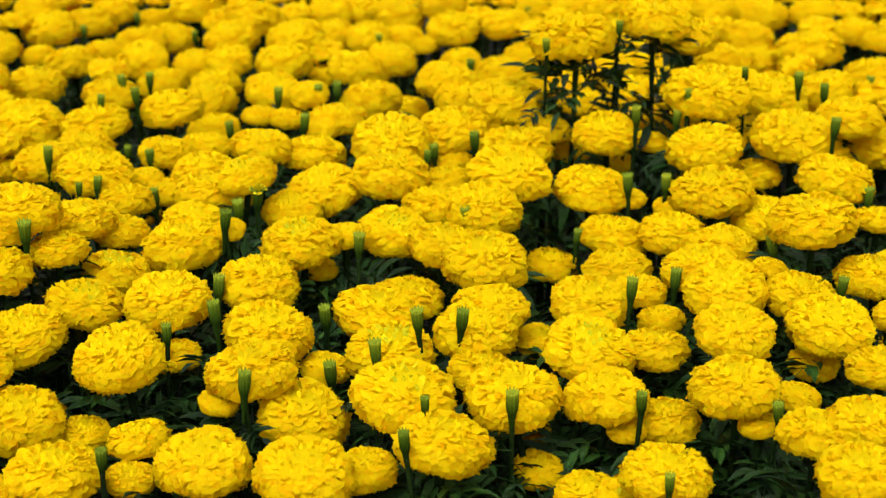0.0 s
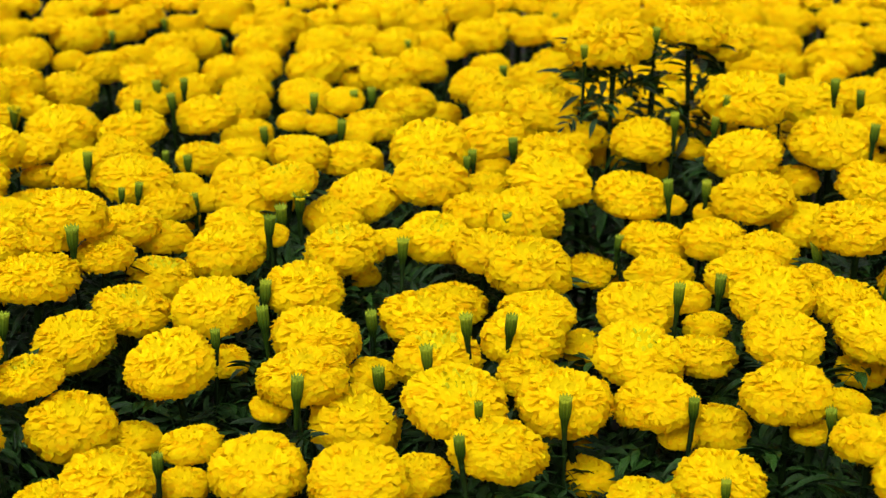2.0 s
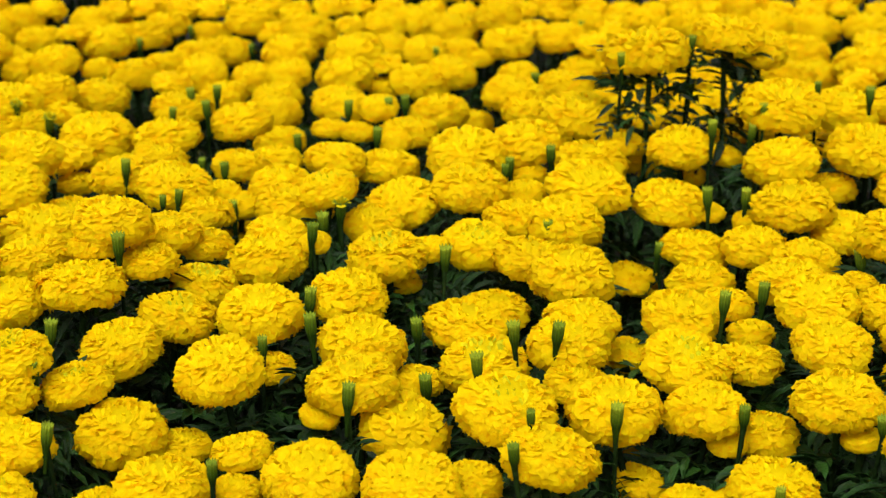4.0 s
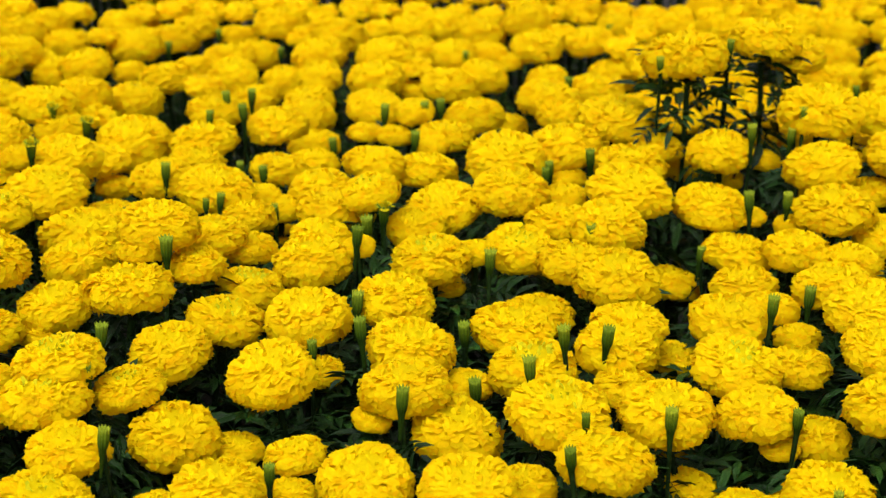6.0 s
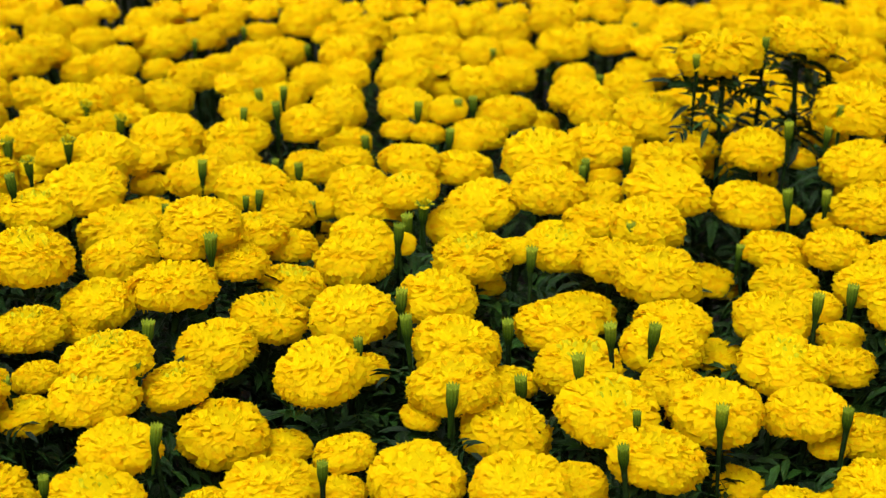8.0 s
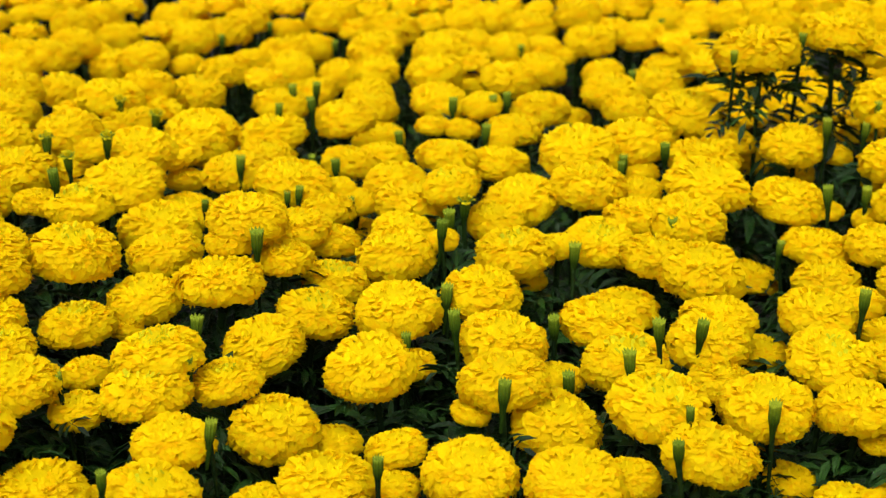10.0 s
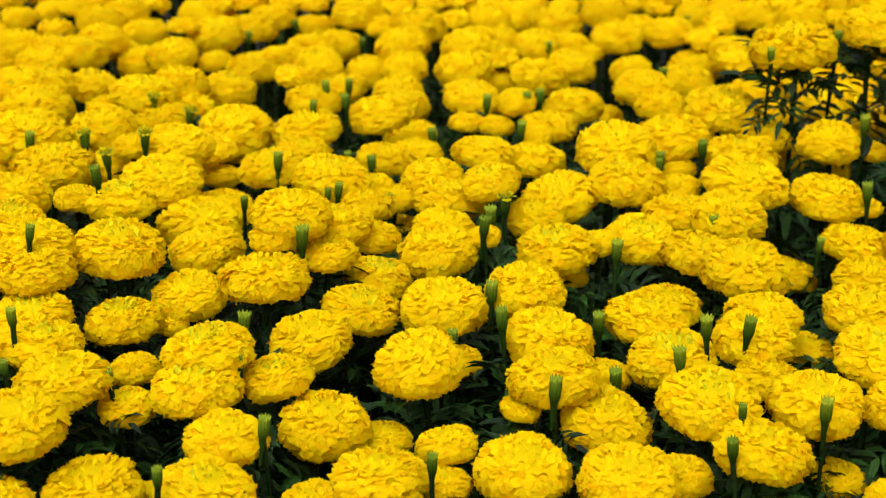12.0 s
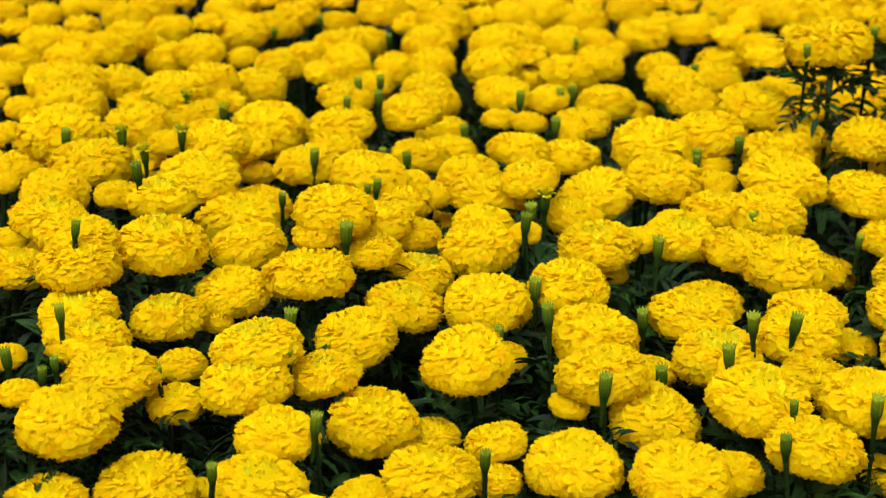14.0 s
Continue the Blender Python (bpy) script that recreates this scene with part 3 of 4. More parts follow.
# a strip across the bed, 2.64 to 2.77 m ahead
for x, y, z, across in [
    (0.144, 2.638, 0.383, 0.089), (-0.964, 2.647, 0.453, 0.057), (-0.033, 2.650, 0.401, 0.055), (-0.179, 2.661, 0.417, 0.070), (-1.027, 2.666, 0.453, 0.056),
    (-0.069, 2.668, 0.409, 0.074), (-0.442, 2.671, 0.408, 0.074), (-0.648, 2.674, 0.424, 0.088), (0.015, 2.674, 0.422, 0.090), (-0.316, 2.712, 0.433, 0.099),
    (-0.679, 2.715, 0.448, 0.071), (0.105, 2.719, 0.421, 0.087), (0.452, 2.722, 0.441, 0.081), (-0.774, 2.734, 0.410, 0.077), (-0.418, 2.739, 0.442, 0.090),
    (-0.852, 2.750, 0.426, 0.082), (-0.598, 2.756, 0.413, 0.091), (-0.943, 2.770, 0.438, 0.053), (0.001, 2.772, 0.443, 0.081), (-0.907, 2.772, 0.442, 0.048),
]:
    marigold(x, y, z, across)
# a strip across the bed, 2.77 to 2.96 m ahead
for x, y, z, across in [
    (0.336, 2.772, 0.430, 0.092), (-0.076, 2.779, 0.422, 0.092), (0.631, 2.782, 0.427, 0.077), (-0.815, 2.792, 0.434, 0.082), (0.550, 2.797, 0.418, 0.083),
    (0.156, 2.797, 0.428, 0.068), (0.204, 2.801, 0.425, 0.060), (0.258, 2.806, 0.430, 0.073), (0.518, 2.811, 0.420, 0.055), (-0.569, 2.812, 0.418, 0.082),
    (-0.195, 2.818, 0.416, 0.083), (-0.496, 2.831, 0.403, 0.068), (-0.142, 2.852, 0.415, 0.089), (0.108, 2.932, 0.430, 0.081), (0.449, 2.937, 0.430, 0.100),
    (0.345, 2.955, 0.430, 0.084), (0.591, 2.959, 0.430, 0.088),
]:
    marigold(x, y, z, across)
for x, y, z, high in [
    (-0.492, 1.144, 0.434, 0.020), (0.182, 1.171, 0.410, 0.020), (-0.277, 1.190, 0.423, 0.022), (-0.031, 1.201, 0.433, 0.023), (-0.417, 1.217, 0.441, 0.024),
    (-0.648, 1.254, 0.465, 0.019), (-0.015, 1.254, 0.439, 0.018), (0.285, 1.257, 0.431, 0.023), (-0.677, 1.259, 0.478, 0.022), (-0.640, 1.268, 0.469, 0.017),
    (0.059, 1.269, 0.435, 0.027), (0.172, 1.289, 0.425, 0.023), (-0.172, 1.290, 0.443, 0.027), (-0.559, 1.301, 0.446, 0.020), (-0.446, 1.308, 0.458, 0.021),
    (-0.650, 1.341, 0.485, 0.021), (-0.105, 1.410, 0.396, 0.028), (0.017, 1.418, 0.447, 0.027), (-0.259, 1.419, 0.432, 0.022), (-0.213, 1.421, 0.453, 0.027),
    (-0.657, 1.447, 0.527, 0.024),
]:
    marigold_bud(x, y, z, high)
marigold_bud(-0.059, 1.326, 0.456, 0.025, 1)
marigold_bud(-0.454, 1.402, 0.454, 0.026, 1)
marigold_bud(-0.023, 1.409, 0.451, 0.026, 1)
for x, y, z, high in [
    (0.181, 1.470, 0.457, 0.026), (0.385, 1.479, 0.455, 0.024), (-0.115, 1.492, 0.419, 0.027), (-0.222, 1.510, 0.443, 0.028), (0.235, 1.552, 0.433, 0.027),
    (-0.632, 1.641, 0.519, 0.026), (0.025, 1.683, 0.454, 0.024), (-0.395, 1.697, 0.479, 0.017), (0.148, 1.713, 0.418, 0.022), (0.249, 1.752, 0.468, 0.025),
    (-0.388, 1.755, 0.465, 0.021), (0.208, 1.758, 0.466, 0.027), (-0.494, 1.759, 0.447, 0.020), (-0.332, 1.801, 0.434, 0.027), (0.450, 1.823, 0.512, 0.026),
]:
    marigold_bud(x, y, z, high)
marigold_bud(-0.407, 1.508, 0.501, 0.028, 1)
marigold_bud(0.334, 1.559, 0.467, 0.026, 0, -0.04)
marigold_bud(-0.088, 1.613, 0.449, 0.027, 1)
marigold_bud(-0.227, 1.615, 0.474, 0.026, 1)
marigold_bud(-0.218, 1.665, 0.468, 0.027, 1)
marigold_bud(-0.202, 1.700, 0.469, 0.027, 2)
marigold_bud(0.468, 1.719, 0.463, 0.026, 1)
marigold_bud(-0.652, 1.792, 0.489, 0.025, 2)
marigold_bud(-0.684, 1.826, 0.500, 0.026, 2)
for x, y, z, high in [
    (-0.018, 1.833, 0.471, 0.020), (-0.465, 1.856, 0.467, 0.026), (-0.758, 1.863, 0.488, 0.026), (0.038, 1.873, 0.480, 0.027), (0.228, 1.876, 0.511, 0.026),
    (-0.010, 1.879, 0.464, 0.024), (0.290, 1.890, 0.531, 0.026), (0.278, 1.895, 0.502, 0.025), (-0.356, 1.921, 0.443, 0.026), (0.125, 1.943, 0.579, 0.026),
    (-0.388, 1.943, 0.443, 0.021), (0.372, 1.976, 0.535, 0.023), (-0.173, 1.982, 0.470, 0.026), (0.475, 1.991, 0.506, 0.026), (0.217, 1.999, 0.587, 0.026),
    (0.445, 2.005, 0.517, 0.026), (-0.437, 2.037, 0.481, 0.022), (0.223, 2.037, 0.519, 0.026), (-0.396, 2.064, 0.481, 0.026), (-0.214, 2.073, 0.479, 0.026),
    (-0.161, 2.076, 0.482, 0.026),
]:
    marigold_bud(x, y, z, high)
marigold_bud(-0.617, 1.838, 0.499, 0.026, 2)
marigold_bud(-0.595, 2.033, 0.470, 0.026, 2)
marigold_bud(-0.650, 2.087, 0.473, 0.025, 2)
for x, y, z, high in [
    (-0.838, 2.102, 0.486, 0.018), (-0.284, 2.119, 0.419, 0.026), (-0.426, 2.132, 0.480, 0.026), (-0.141, 2.133, 0.470, 0.026), (-0.400, 2.187, 0.469, 0.025),
    (0.596, 2.238, 0.449, 0.025), (-0.325, 2.434, 0.391, 0.022), (-0.314, 2.554, 0.423, 0.024), (-0.103, 2.587, 0.426, 0.023), (-0.775, 2.590, 0.415, 0.024),
    (-0.404, 2.640, 0.418, 0.024), (-0.595, 2.685, 0.416, 0.024), (0.138, 2.701, 0.416, 0.024), (-0.167, 2.710, 0.402, 0.024), (0.145, 2.769, 0.429, 0.024),
    (-0.526, 2.800, 0.411, 0.023),
]:
    marigold_bud(x, y, z, high)
marigold_bud(0.038, 2.258, 0.468, 0.025, 1)

# the bed goes on past the edges: the next row beyond, then the joined rest
LEFT, RIGHT, NEAR, FAR = (-0.368, -0.253), (0.060, 0.250), 1.08, 2.98
BETWEEN = []
BETWEEN += [
    (0.178, 2.948, 0.419, 0.068), (0.456, 2.936, 0.422, 0.067), (-0.112, 2.927, 0.421, 0.060), (-0.187, 2.927, 0.422, 0.063), (-0.243, 2.925, 0.423, 0.058),
    (0.395, 2.925, 0.421, 0.062), (0.285, 2.924, 0.420, 0.058), (0.748, 2.919, 0.426, 0.066), (0.052, 2.918, 0.420, 0.060), (0.509, 2.918, 0.422, 0.062),
    (0.340, 2.916, 0.420, 0.061), (0.230, 2.913, 0.420, 0.066), (-0.295, 2.909, 0.424, 0.057), (0.107, 2.909, 0.420, 0.066), (-0.408, 2.908, 0.426, 0.066),
    (0.620, 2.908, 0.424, 0.061), (-0.057, 2.902, 0.421, 0.062), (0.687, 2.901, 0.426, 0.060), (0.558, 2.898, 0.423, 0.064), (0.794, 2.891, 0.427, 0.066),
]
BETWEEN += [
    (-0.502, 2.889, 0.429, 0.065), (-0.553, 2.888, 0.430, 0.065), (-0.353, 2.886, 0.425, 0.063), (-0.616, 2.868, 0.433, 0.069), (-0.664, 2.848, 0.435, 0.066),
    (-0.875, 2.842, 0.443, 0.063), (-0.778, 2.834, 0.439, 0.068), (-1.115, 2.825, 0.444, 0.068), (-1.034, 2.805, 0.449, 0.062), (0.412, 2.805, 0.423, 0.067),
    (0.294, 2.788, 0.421, 0.059), (0.689, 2.782, 0.427, 0.060), (-0.253, 2.777, 0.424, 0.061), (0.743, 2.776, 0.427, 0.067), (0.052, 2.762, 0.421, 0.070),
    (0.198, 2.756, 0.421, 0.063), (0.790, 2.743, 0.436, 0.058), (-0.375, 2.714, 0.428, 0.065), (0.452, 2.667, 0.424, 0.070), (0.270, 2.658, 0.423, 0.069),
]
BETWEEN += [
    (0.611, 2.655, 0.427, 0.067), (-0.696, 2.654, 0.438, 0.059), (0.154, 2.654, 0.422, 0.065), (0.732, 2.637, 0.430, 0.061), (-0.893, 2.598, 0.445, 0.065),
    (0.319, 2.598, 0.424, 0.059), (-1.045, 2.574, 0.447, 0.065), (-0.986, 2.560, 0.449, 0.060), (0.730, 2.508, 0.437, 0.067), (-0.185, 2.507, 0.426, 0.070),
    (0.184, 2.501, 0.424, 0.069), (-1.010, 2.425, 0.448, 0.060), (0.527, 2.393, 0.429, 0.062), (0.685, 2.381, 0.437, 0.059), (-0.490, 2.350, 0.435, 0.065),
    (0.332, 2.339, 0.427, 0.066), (0.432, 2.334, 0.428, 0.068), (0.666, 2.271, 0.438, 0.061), (0.594, 2.240, 0.431, 0.072), (0.400, 2.185, 0.429, 0.071),
]
BETWEEN += [
    (-0.937, 2.173, 0.450, 0.067), (-0.614, 2.171, 0.441, 0.072), (0.486, 2.163, 0.430, 0.074), (0.614, 2.143, 0.438, 0.065), (-0.724, 2.142, 0.446, 0.062),
    (0.263, 2.128, 0.429, 0.068), (0.329, 2.121, 0.429, 0.070), (0.075, 2.108, 0.428, 0.070), (0.396, 2.065, 0.431, 0.066), (0.600, 2.016, 0.438, 0.073),
    (0.161, 1.994, 0.429, 0.065), (0.478, 1.967, 0.433, 0.067), (-0.561, 1.962, 0.442, 0.074), (0.571, 1.915, 0.439, 0.075), (-0.673, 1.879, 0.447, 0.067),
]
HIDDEN = []
HIDDEN += [
    (-0.407, 2.984, 0.392, 0.066), (0.205, 2.977, 0.395, 0.059), (-0.595, 2.970, 0.381, 0.059), (-0.225, 2.964, 0.403, 0.058), (-0.148, 2.960, 0.371, 0.061),
    (0.044, 2.958, 0.391, 0.063), (-0.071, 2.953, 0.333, 0.062), (-0.854, 2.943, 0.401, 0.063), (-1.151, 2.941, 0.410, 0.054), (0.541, 2.931, 0.340, 0.063),
    (-0.502, 2.918, 0.352, 0.060), (-1.070, 2.915, 0.391, 0.062), (-0.616, 2.913, 0.380, 0.057), (-0.839, 2.892, 0.413, 0.058), (-1.137, 2.887, 0.409, 0.060),
    (-0.664, 2.885, 0.406, 0.060), (0.175, 2.869, 0.398, 0.062), (-0.984, 2.867, 0.344, 0.062), (-1.056, 2.861, 0.386, 0.064), (0.561, 2.855, 0.400, 0.058),
]
HIDDEN += [
    (-0.222, 2.848, 0.372, 0.058), (0.784, 2.844, 0.412, 0.055), (0.129, 2.843, 0.393, 0.058), (0.517, 2.828, 0.365, 0.058), (0.743, 2.826, 0.407, 0.057),
    (-0.074, 2.824, 0.406, 0.060), (-0.970, 2.816, 0.362, 0.056), (0.474, 2.811, 0.401, 0.057), (-0.319, 2.794, 0.406, 0.057), (-0.397, 2.780, 0.329, 0.058),
    (-0.513, 2.777, 0.357, 0.059), (-1.110, 2.776, 0.416, 0.062), (-0.992, 2.757, 0.370, 0.063), (0.499, 2.749, 0.384, 0.059), (-0.219, 2.734, 0.374, 0.063),
    (-0.494, 2.724, 0.378, 0.061), (-1.039, 2.720, 0.348, 0.055), (-1.096, 2.719, 0.415, 0.063), (-0.069, 2.707, 0.396, 0.061), (-0.543, 2.688, 0.359, 0.062),
]
HIDDEN += [
    (0.525, 2.685, 0.369, 0.057), (-0.876, 2.684, 0.389, 0.064), (0.717, 2.682, 0.347, 0.060), (0.750, 2.678, 0.416, 0.061), (-0.950, 2.672, 0.339, 0.060),
    (-1.082, 2.662, 0.421, 0.064), (-0.486, 2.640, 0.410, 0.065), (-0.564, 2.631, 0.382, 0.060), (-0.899, 2.628, 0.399, 0.059), (-0.216, 2.620, 0.405, 0.062),
    (-1.067, 2.603, 0.416, 0.062), (-0.948, 2.593, 0.402, 0.056), (0.583, 2.591, 0.404, 0.062), (0.730, 2.564, 0.377, 0.061), (-0.113, 2.558, 0.393, 0.059),
    (-0.741, 2.555, 0.397, 0.067), (0.455, 2.551, 0.401, 0.060), (0.609, 2.522, 0.343, 0.065), (0.566, 2.508, 0.425, 0.064), (0.442, 2.494, 0.421, 0.060),
]
HIDDEN += [
    (0.114, 2.483, 0.354, 0.065), (-1.037, 2.483, 0.417, 0.064), (0.710, 2.457, 0.414, 0.067), (0.674, 2.456, 0.391, 0.059), (-0.927, 2.435, 0.339, 0.062),
    (0.631, 2.435, 0.389, 0.058), (0.585, 2.407, 0.372, 0.059), (-0.688, 2.375, 0.398, 0.068), (-1.006, 2.360, 0.423, 0.067), (-0.885, 2.357, 0.417, 0.058),
    (0.495, 2.354, 0.370, 0.068), (0.574, 2.349, 0.390, 0.063), (-0.670, 2.315, 0.411, 0.065), (-0.354, 2.302, 0.393, 0.062), (-0.990, 2.297, 0.422, 0.068),
    (0.522, 2.293, 0.403, 0.070), (-0.868, 2.291, 0.388, 0.059), (0.602, 2.285, 0.412, 0.060), (-0.720, 2.267, 0.342, 0.067), (0.475, 2.264, 0.391, 0.064),
]
HIDDEN += [
    (-0.652, 2.253, 0.421, 0.071), (0.388, 2.244, 0.398, 0.068), (-0.974, 2.233, 0.421, 0.068), (-0.852, 2.231, 0.405, 0.067), (-0.703, 2.206, 0.361, 0.071),
    (0.462, 2.203, 0.408, 0.067), (0.543, 2.197, 0.419, 0.061), (-0.783, 2.196, 0.336, 0.064), (-0.836, 2.169, 0.426, 0.064), (-0.888, 2.132, 0.390, 0.071),
    (0.563, 2.089, 0.406, 0.064), (0.477, 2.073, 0.427, 0.067), (-0.913, 2.071, 0.425, 0.064), (0.132, 2.066, 0.412, 0.066), (-0.647, 2.015, 0.405, 0.068),
    (-0.812, 2.003, 0.427, 0.062), (-0.895, 2.000, 0.406, 0.061), (-0.891, 1.898, 0.419, 0.066), (-0.141, 1.863, 0.418, 0.068), (-0.874, 1.827, 0.421, 0.065),
]
HIDDEN += [
    (-0.788, 1.822, 0.363, 0.063), (0.550, 1.807, 0.420, 0.066), (0.502, 1.769, 0.346, 0.065), (-0.836, 1.681, 0.425, 0.069), (-0.764, 1.650, 0.421, 0.075),
    (-0.818, 1.607, 0.431, 0.069), (0.469, 1.599, 0.414, 0.070), (-0.800, 1.533, 0.429, 0.071), (0.446, 1.483, 0.367, 0.066), (-0.780, 1.456, 0.433, 0.073),
    (-0.761, 1.377, 0.429, 0.074), (0.424, 1.366, 0.343, 0.071), (0.402, 1.252, 0.389, 0.070), (0.070, 1.227, 0.328, 0.078), (-0.189, 1.150, 0.350, 0.074),
    (-0.284, 1.150, 0.359, 0.075), (-0.045, 1.150, 0.353, 0.071), (0.050, 1.147, 0.357, 0.075), (0.146, 1.144, 0.356, 0.071), (-0.518, 1.141, 0.366, 0.071),
]
HIDDEN += [
    (0.240, 1.140, 0.353, 0.070), (-0.699, 1.131, 0.439, 0.069), (-0.114, 1.071, 0.416, 0.074), (-0.211, 1.071, 0.416, 0.074), (-0.307, 1.068, 0.407, 0.075),
    (-0.017, 1.068, 0.399, 0.070), (0.079, 1.067, 0.417, 0.075), (-0.402, 1.066, 0.420, 0.081), (0.175, 1.065, 0.417, 0.079), (-0.496, 1.062, 0.422, 0.071),
    (0.270, 1.061, 0.428, 0.070), (-0.588, 1.055, 0.412, 0.078), (-0.679, 1.048, 0.438, 0.069), (0.354, 1.007, 0.434, 0.077), (-0.185, 0.984, 0.420, 0.073),
    (-0.087, 0.984, 0.419, 0.070), (-0.282, 0.984, 0.426, 0.083), (0.011, 0.982, 0.420, 0.076), (0.108, 0.981, 0.428, 0.083), (-0.378, 0.981, 0.427, 0.071),
]
HIDDEN += [
    (-0.473, 0.977, 0.430, 0.073), (0.205, 0.976, 0.421, 0.078), (0.300, 0.972, 0.430, 0.071), (-0.567, 0.970, 0.429, 0.073), (-0.658, 0.963, 0.438, 0.073),
]
HIDDEN += [
    (-0.378, 1.146, 0.374, 0.073), (0.380, 1.154, 0.409, 0.061), (-0.714, 1.216, 0.402, 0.063), (-0.146, 1.220, 0.300, 0.069), (0.270, 1.225, 0.308, 0.065),
    (-0.741, 1.302, 0.375, 0.068), (0.481, 1.500, 0.304, 0.075), (-0.681, 1.579, 0.350, 0.064), (-0.834, 1.645, 0.348, 0.063), (0.413, 1.626, 0.355, 0.074),
    (0.477, 1.646, 0.301, 0.062), (0.325, 1.716, 0.372, 0.077), (-0.702, 1.768, 0.370, 0.063), (-0.482, 1.780, 0.355, 0.065), (-0.732, 1.859, 0.347, 0.076),
    (-0.674, 1.838, 0.359, 0.073), (-0.455, 1.853, 0.388, 0.064), (-0.027, 1.850, 0.373, 0.061), (-0.844, 1.921, 0.310, 0.061), (-0.625, 1.926, 0.417, 0.076),
]
HIDDEN += [
    (-0.574, 1.907, 0.345, 0.069), (0.051, 1.911, 0.374, 0.063), (-0.749, 2.001, 0.306, 0.061), (-0.389, 1.996, 0.384, 0.068), (-0.332, 1.997, 0.319, 0.068),
    (-0.033, 1.985, 0.318, 0.061), (0.039, 1.985, 0.357, 0.063), (0.372, 1.986, 0.381, 0.069), (-0.696, 2.074, 0.349, 0.062), (-0.296, 2.075, 0.351, 0.069),
    (0.010, 2.047, 0.305, 0.063), (-0.046, 2.120, 0.352, 0.061), (-0.904, 2.187, 0.343, 0.063), (-0.497, 2.186, 0.347, 0.062), (-0.412, 2.196, 0.309, 0.066),
    (0.009, 2.333, 0.345, 0.072), (0.654, 2.402, 0.318, 0.067), (-0.074, 2.492, 0.420, 0.061), (0.098, 2.555, 0.373, 0.071), (0.530, 2.561, 0.350, 0.066),
]
HIDDEN += [
    (0.660, 2.565, 0.313, 0.066), (0.077, 2.622, 0.341, 0.067), (0.110, 2.676, 0.314, 0.069), (0.577, 2.695, 0.310, 0.076), (0.139, 2.753, 0.311, 0.063),
    (0.314, 2.844, 0.340, 0.072), (0.660, 2.836, 0.342, 0.060),
]


WEST = (-1.75, 1.45)


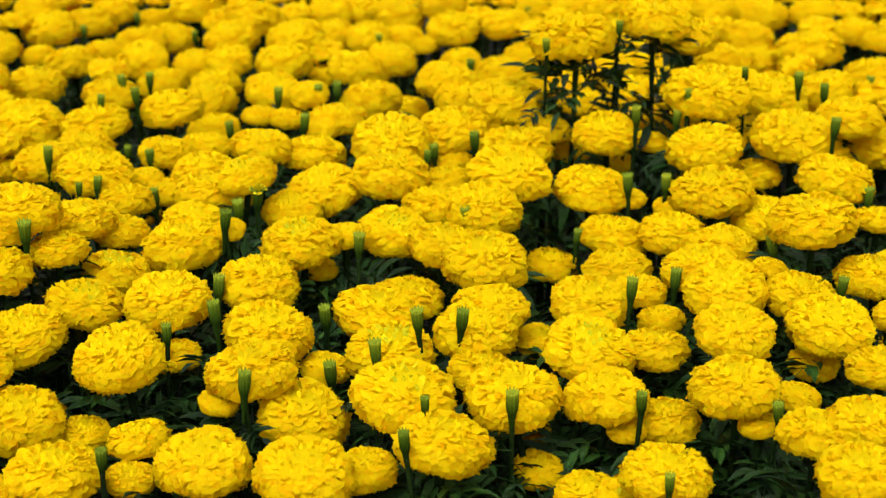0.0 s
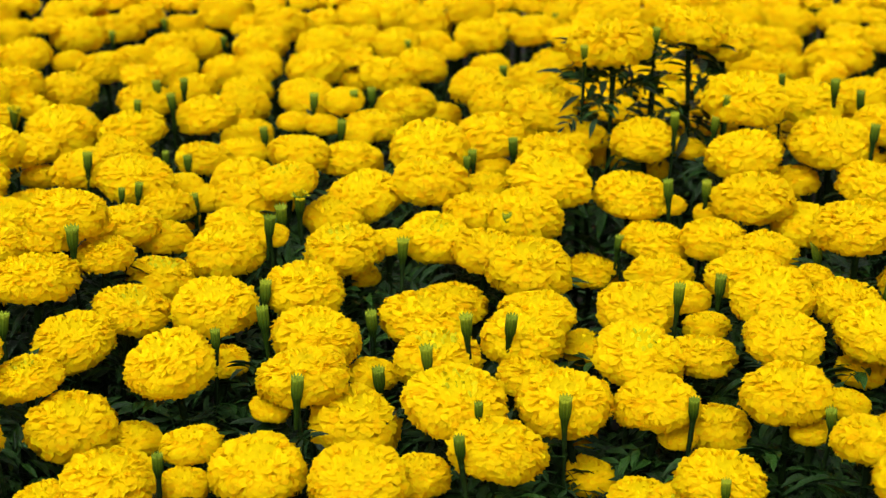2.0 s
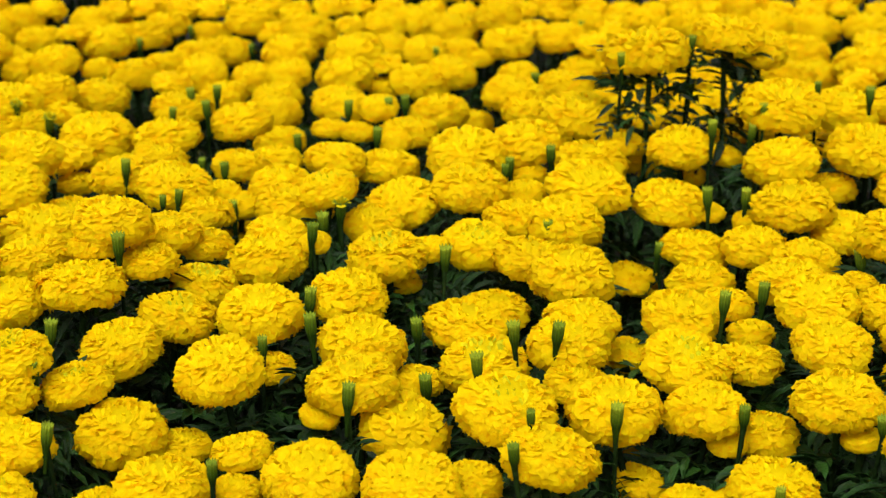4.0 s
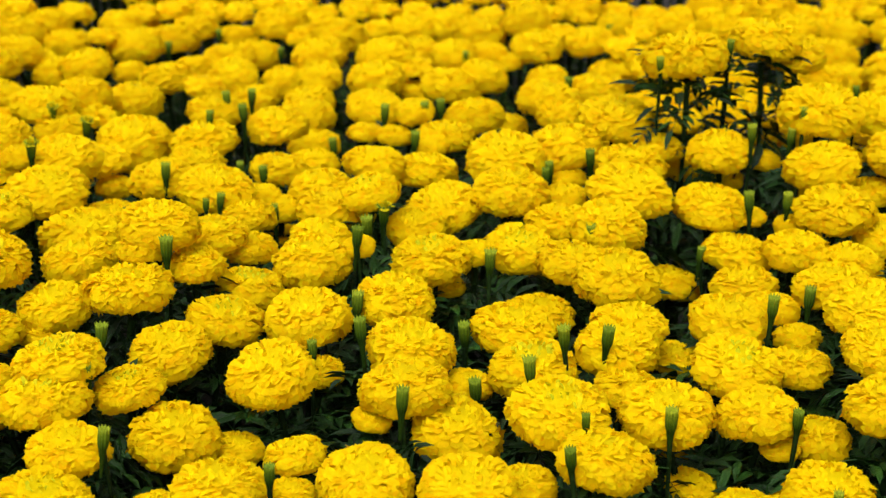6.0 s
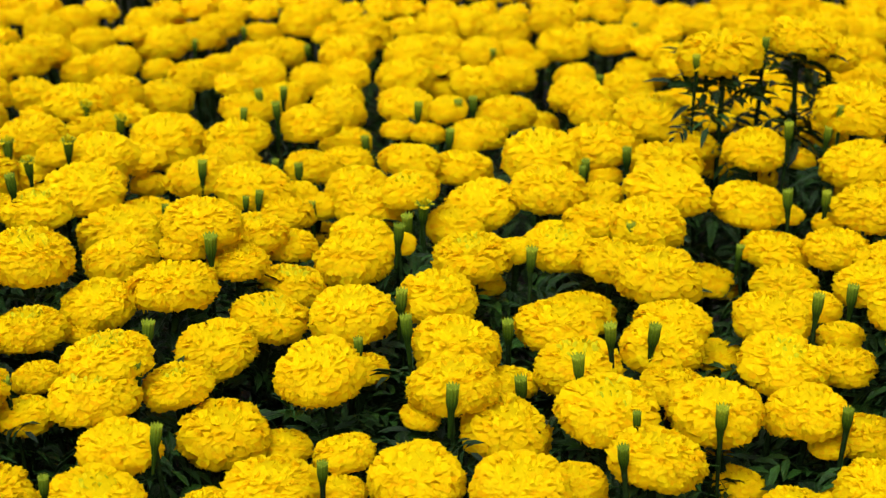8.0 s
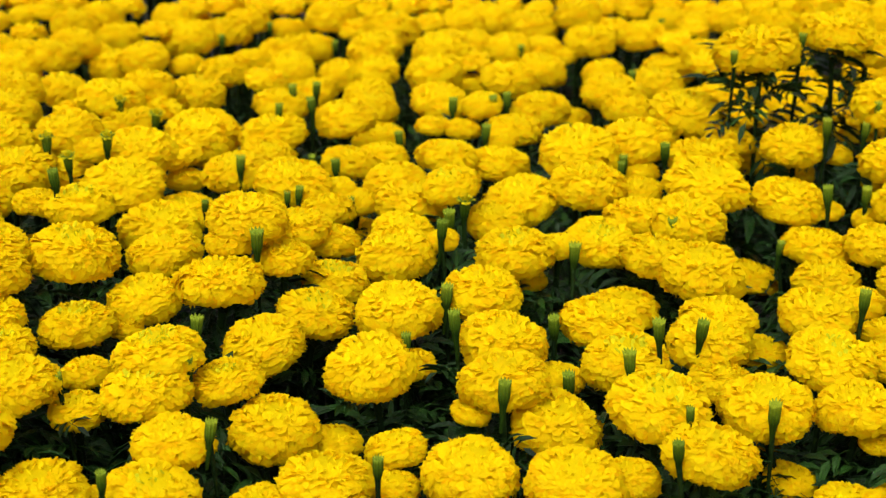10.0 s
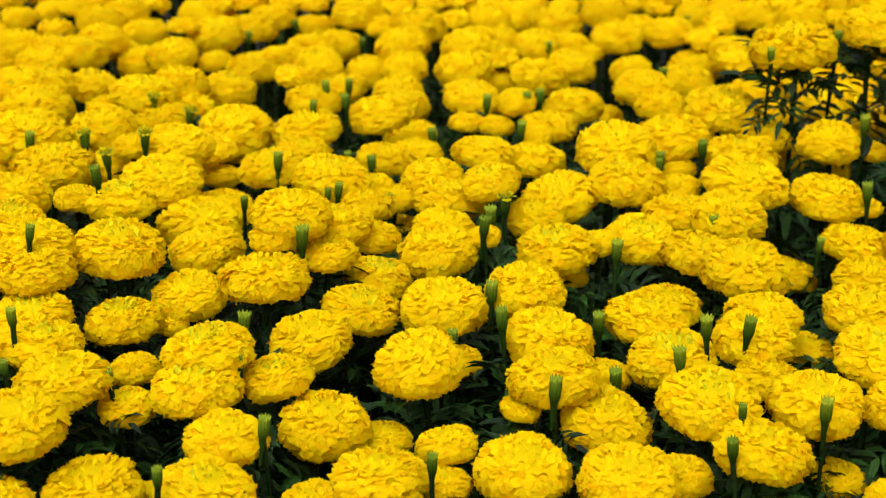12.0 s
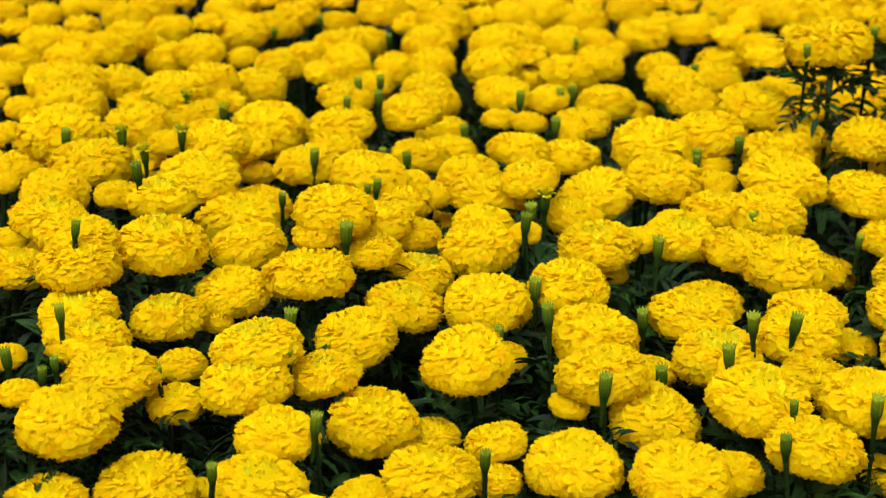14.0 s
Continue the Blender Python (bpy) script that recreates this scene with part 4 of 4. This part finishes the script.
def bed_rest():
    fill = random.Random(21)
    cell, rest = 0.078, BETWEEN + HIDDEN
    for row in range(int((FAR - NEAR + 1.7) / cell)):
        for column in range(int((WEST[1] - WEST[0]) / cell)):
            x = WEST[0] + cell * (column + (row % 2) * 0.5) + fill.uniform(-0.025, 0.025)
            y = NEAR - 0.5 + cell * row + fill.uniform(-0.03, 0.03)
            spot = (x, y, 0.435 + fill.uniform(-0.03, 0.025), fill.uniform(0.075, 0.098))
            inside = LEFT[0] + LEFT[1] * y - 0.05 < x < RIGHT[0] + RIGHT[1] * y + 0.05 and NEAR - 0.12 < y < FAR
            if inside or any((x - a) ** 2 + (y - b) ** 2 < 0.0034 for a, b, _, _ in STANDING):
                continue
            rest.append(spot)
    shapes = []
    for k in range(6):
        data = head_mesh("far_head", 300 + k, 96 if k < 3 else 24, 0.28, 0.19, 0.0, 3, 2.0 if k < 3 else 3.3, (0.0, 0.6, 1.0) if k < 3 else (0.0, 1.0))
        verts = np.empty(len(data.vertices) * 3)
        data.vertices.foreach_get("co", verts)
        shapes.append((verts.reshape(-1, 3), [tuple(p.vertices) for p in data.polygons]))
        bpy.data.meshes.remove(data)
    stalk = [(0.004 * math.cos(a), 0.004 * math.sin(a)) for a in (0.0, 2.1, 4.2)]
    all_verts, all_faces, slots, count = [], [], [], 0
    for k, (x, y, z, across) in enumerate(rest):
        x, y = (x + fill.uniform(-0.03, 0.03), y + fill.uniform(-0.02, 0.02)) if y < NEAR + 0.05 else (x, y)
        close = k < len(BETWEEN) or k >= len(BETWEEN + HIDDEN) and LEFT[0] + LEFT[1] * y - 0.08 < x < RIGHT[0] + RIGHT[1] * y + 0.08 and y > NEAR - 0.12 and y < FAR + 0.5
        verts, faces = fill.choice(shapes[:3] if close else shapes[3:])
        turn = np.array(pose(0, 0, 0, fill.uniform(-6, 14), fill.uniform(-10, 10), fill.uniform(0, 360)).to_3x3())
        all_verts.append(verts * across @ turn.T + (x, y, z))
        all_faces += [tuple(i + count for i in face) for face in faces]
        slots += [0] * len(faces)
        count += len(verts)
        all_verts.append(np.array([(x + a, y + b, h) for h in (0.0, z - 0.1 * across) for a, b in stalk]))
        all_faces += [(count + k, count + (k + 1) % 3, count + 3 + (k + 1) % 3, count + 3 + k) for k in range(3)]
        slots += [1] * 3
        count += 6
    data = mesh_from("marigold_bed", np.concatenate(all_verts).tolist(), all_faces, [PETAL, STEM], slots)
    tagged(new("marigold_bed", data), "further golden-yellow marigolds round the edges of the bed", "flowers", kind="stuff")


bed_rest()


# ---- the undergrowth ----
def undergrowth():
    """The mass of leaves below the flowers, joined."""
    pick = random.Random(3)
    shapes = [leaf_geometry(random.Random(200 + k), 1.0, 1.15, 2, 0.4, 0.3, 0.55) for k in range(6)]
    shapes = [(np.array([tuple(v) for v in verts]), faces) for verts, faces in shapes]
    all_verts, all_faces, count = [], [], 0
    for k in range(2100):
        y = pick.uniform(NEAR - 0.5, FAR + 1.2)
        x = pick.uniform(*WEST)
        if k < 1500:
            x = pick.uniform(LEFT[0] + LEFT[1] * y - 0.1, RIGHT[0] + RIGHT[1] * y + 0.1)
        z = 0.0 + 0.06 * pick.random() + 0.17 * min(1.0, max(0.0, y - 2.1))
        verts, faces = pick.choice(shapes)
        turn = np.array(pose(0, 0, 0, pick.uniform(-45, 45), pick.uniform(-22, 20), pick.uniform(0, 360)).to_3x3())
        all_verts.append(verts * pick.uniform(0.075, 0.115) @ turn.T + (x, y, z))
        all_faces += [tuple(i + count for i in face) for face in faces]
        count += len(verts)
    data = mesh_from("undergrowth", np.concatenate(all_verts).tolist(), all_faces, [LEAF])
    tagged(new("undergrowth", data), "dense dark green feathery leaves below the flowers", "foliage", kind="stuff")


undergrowth()
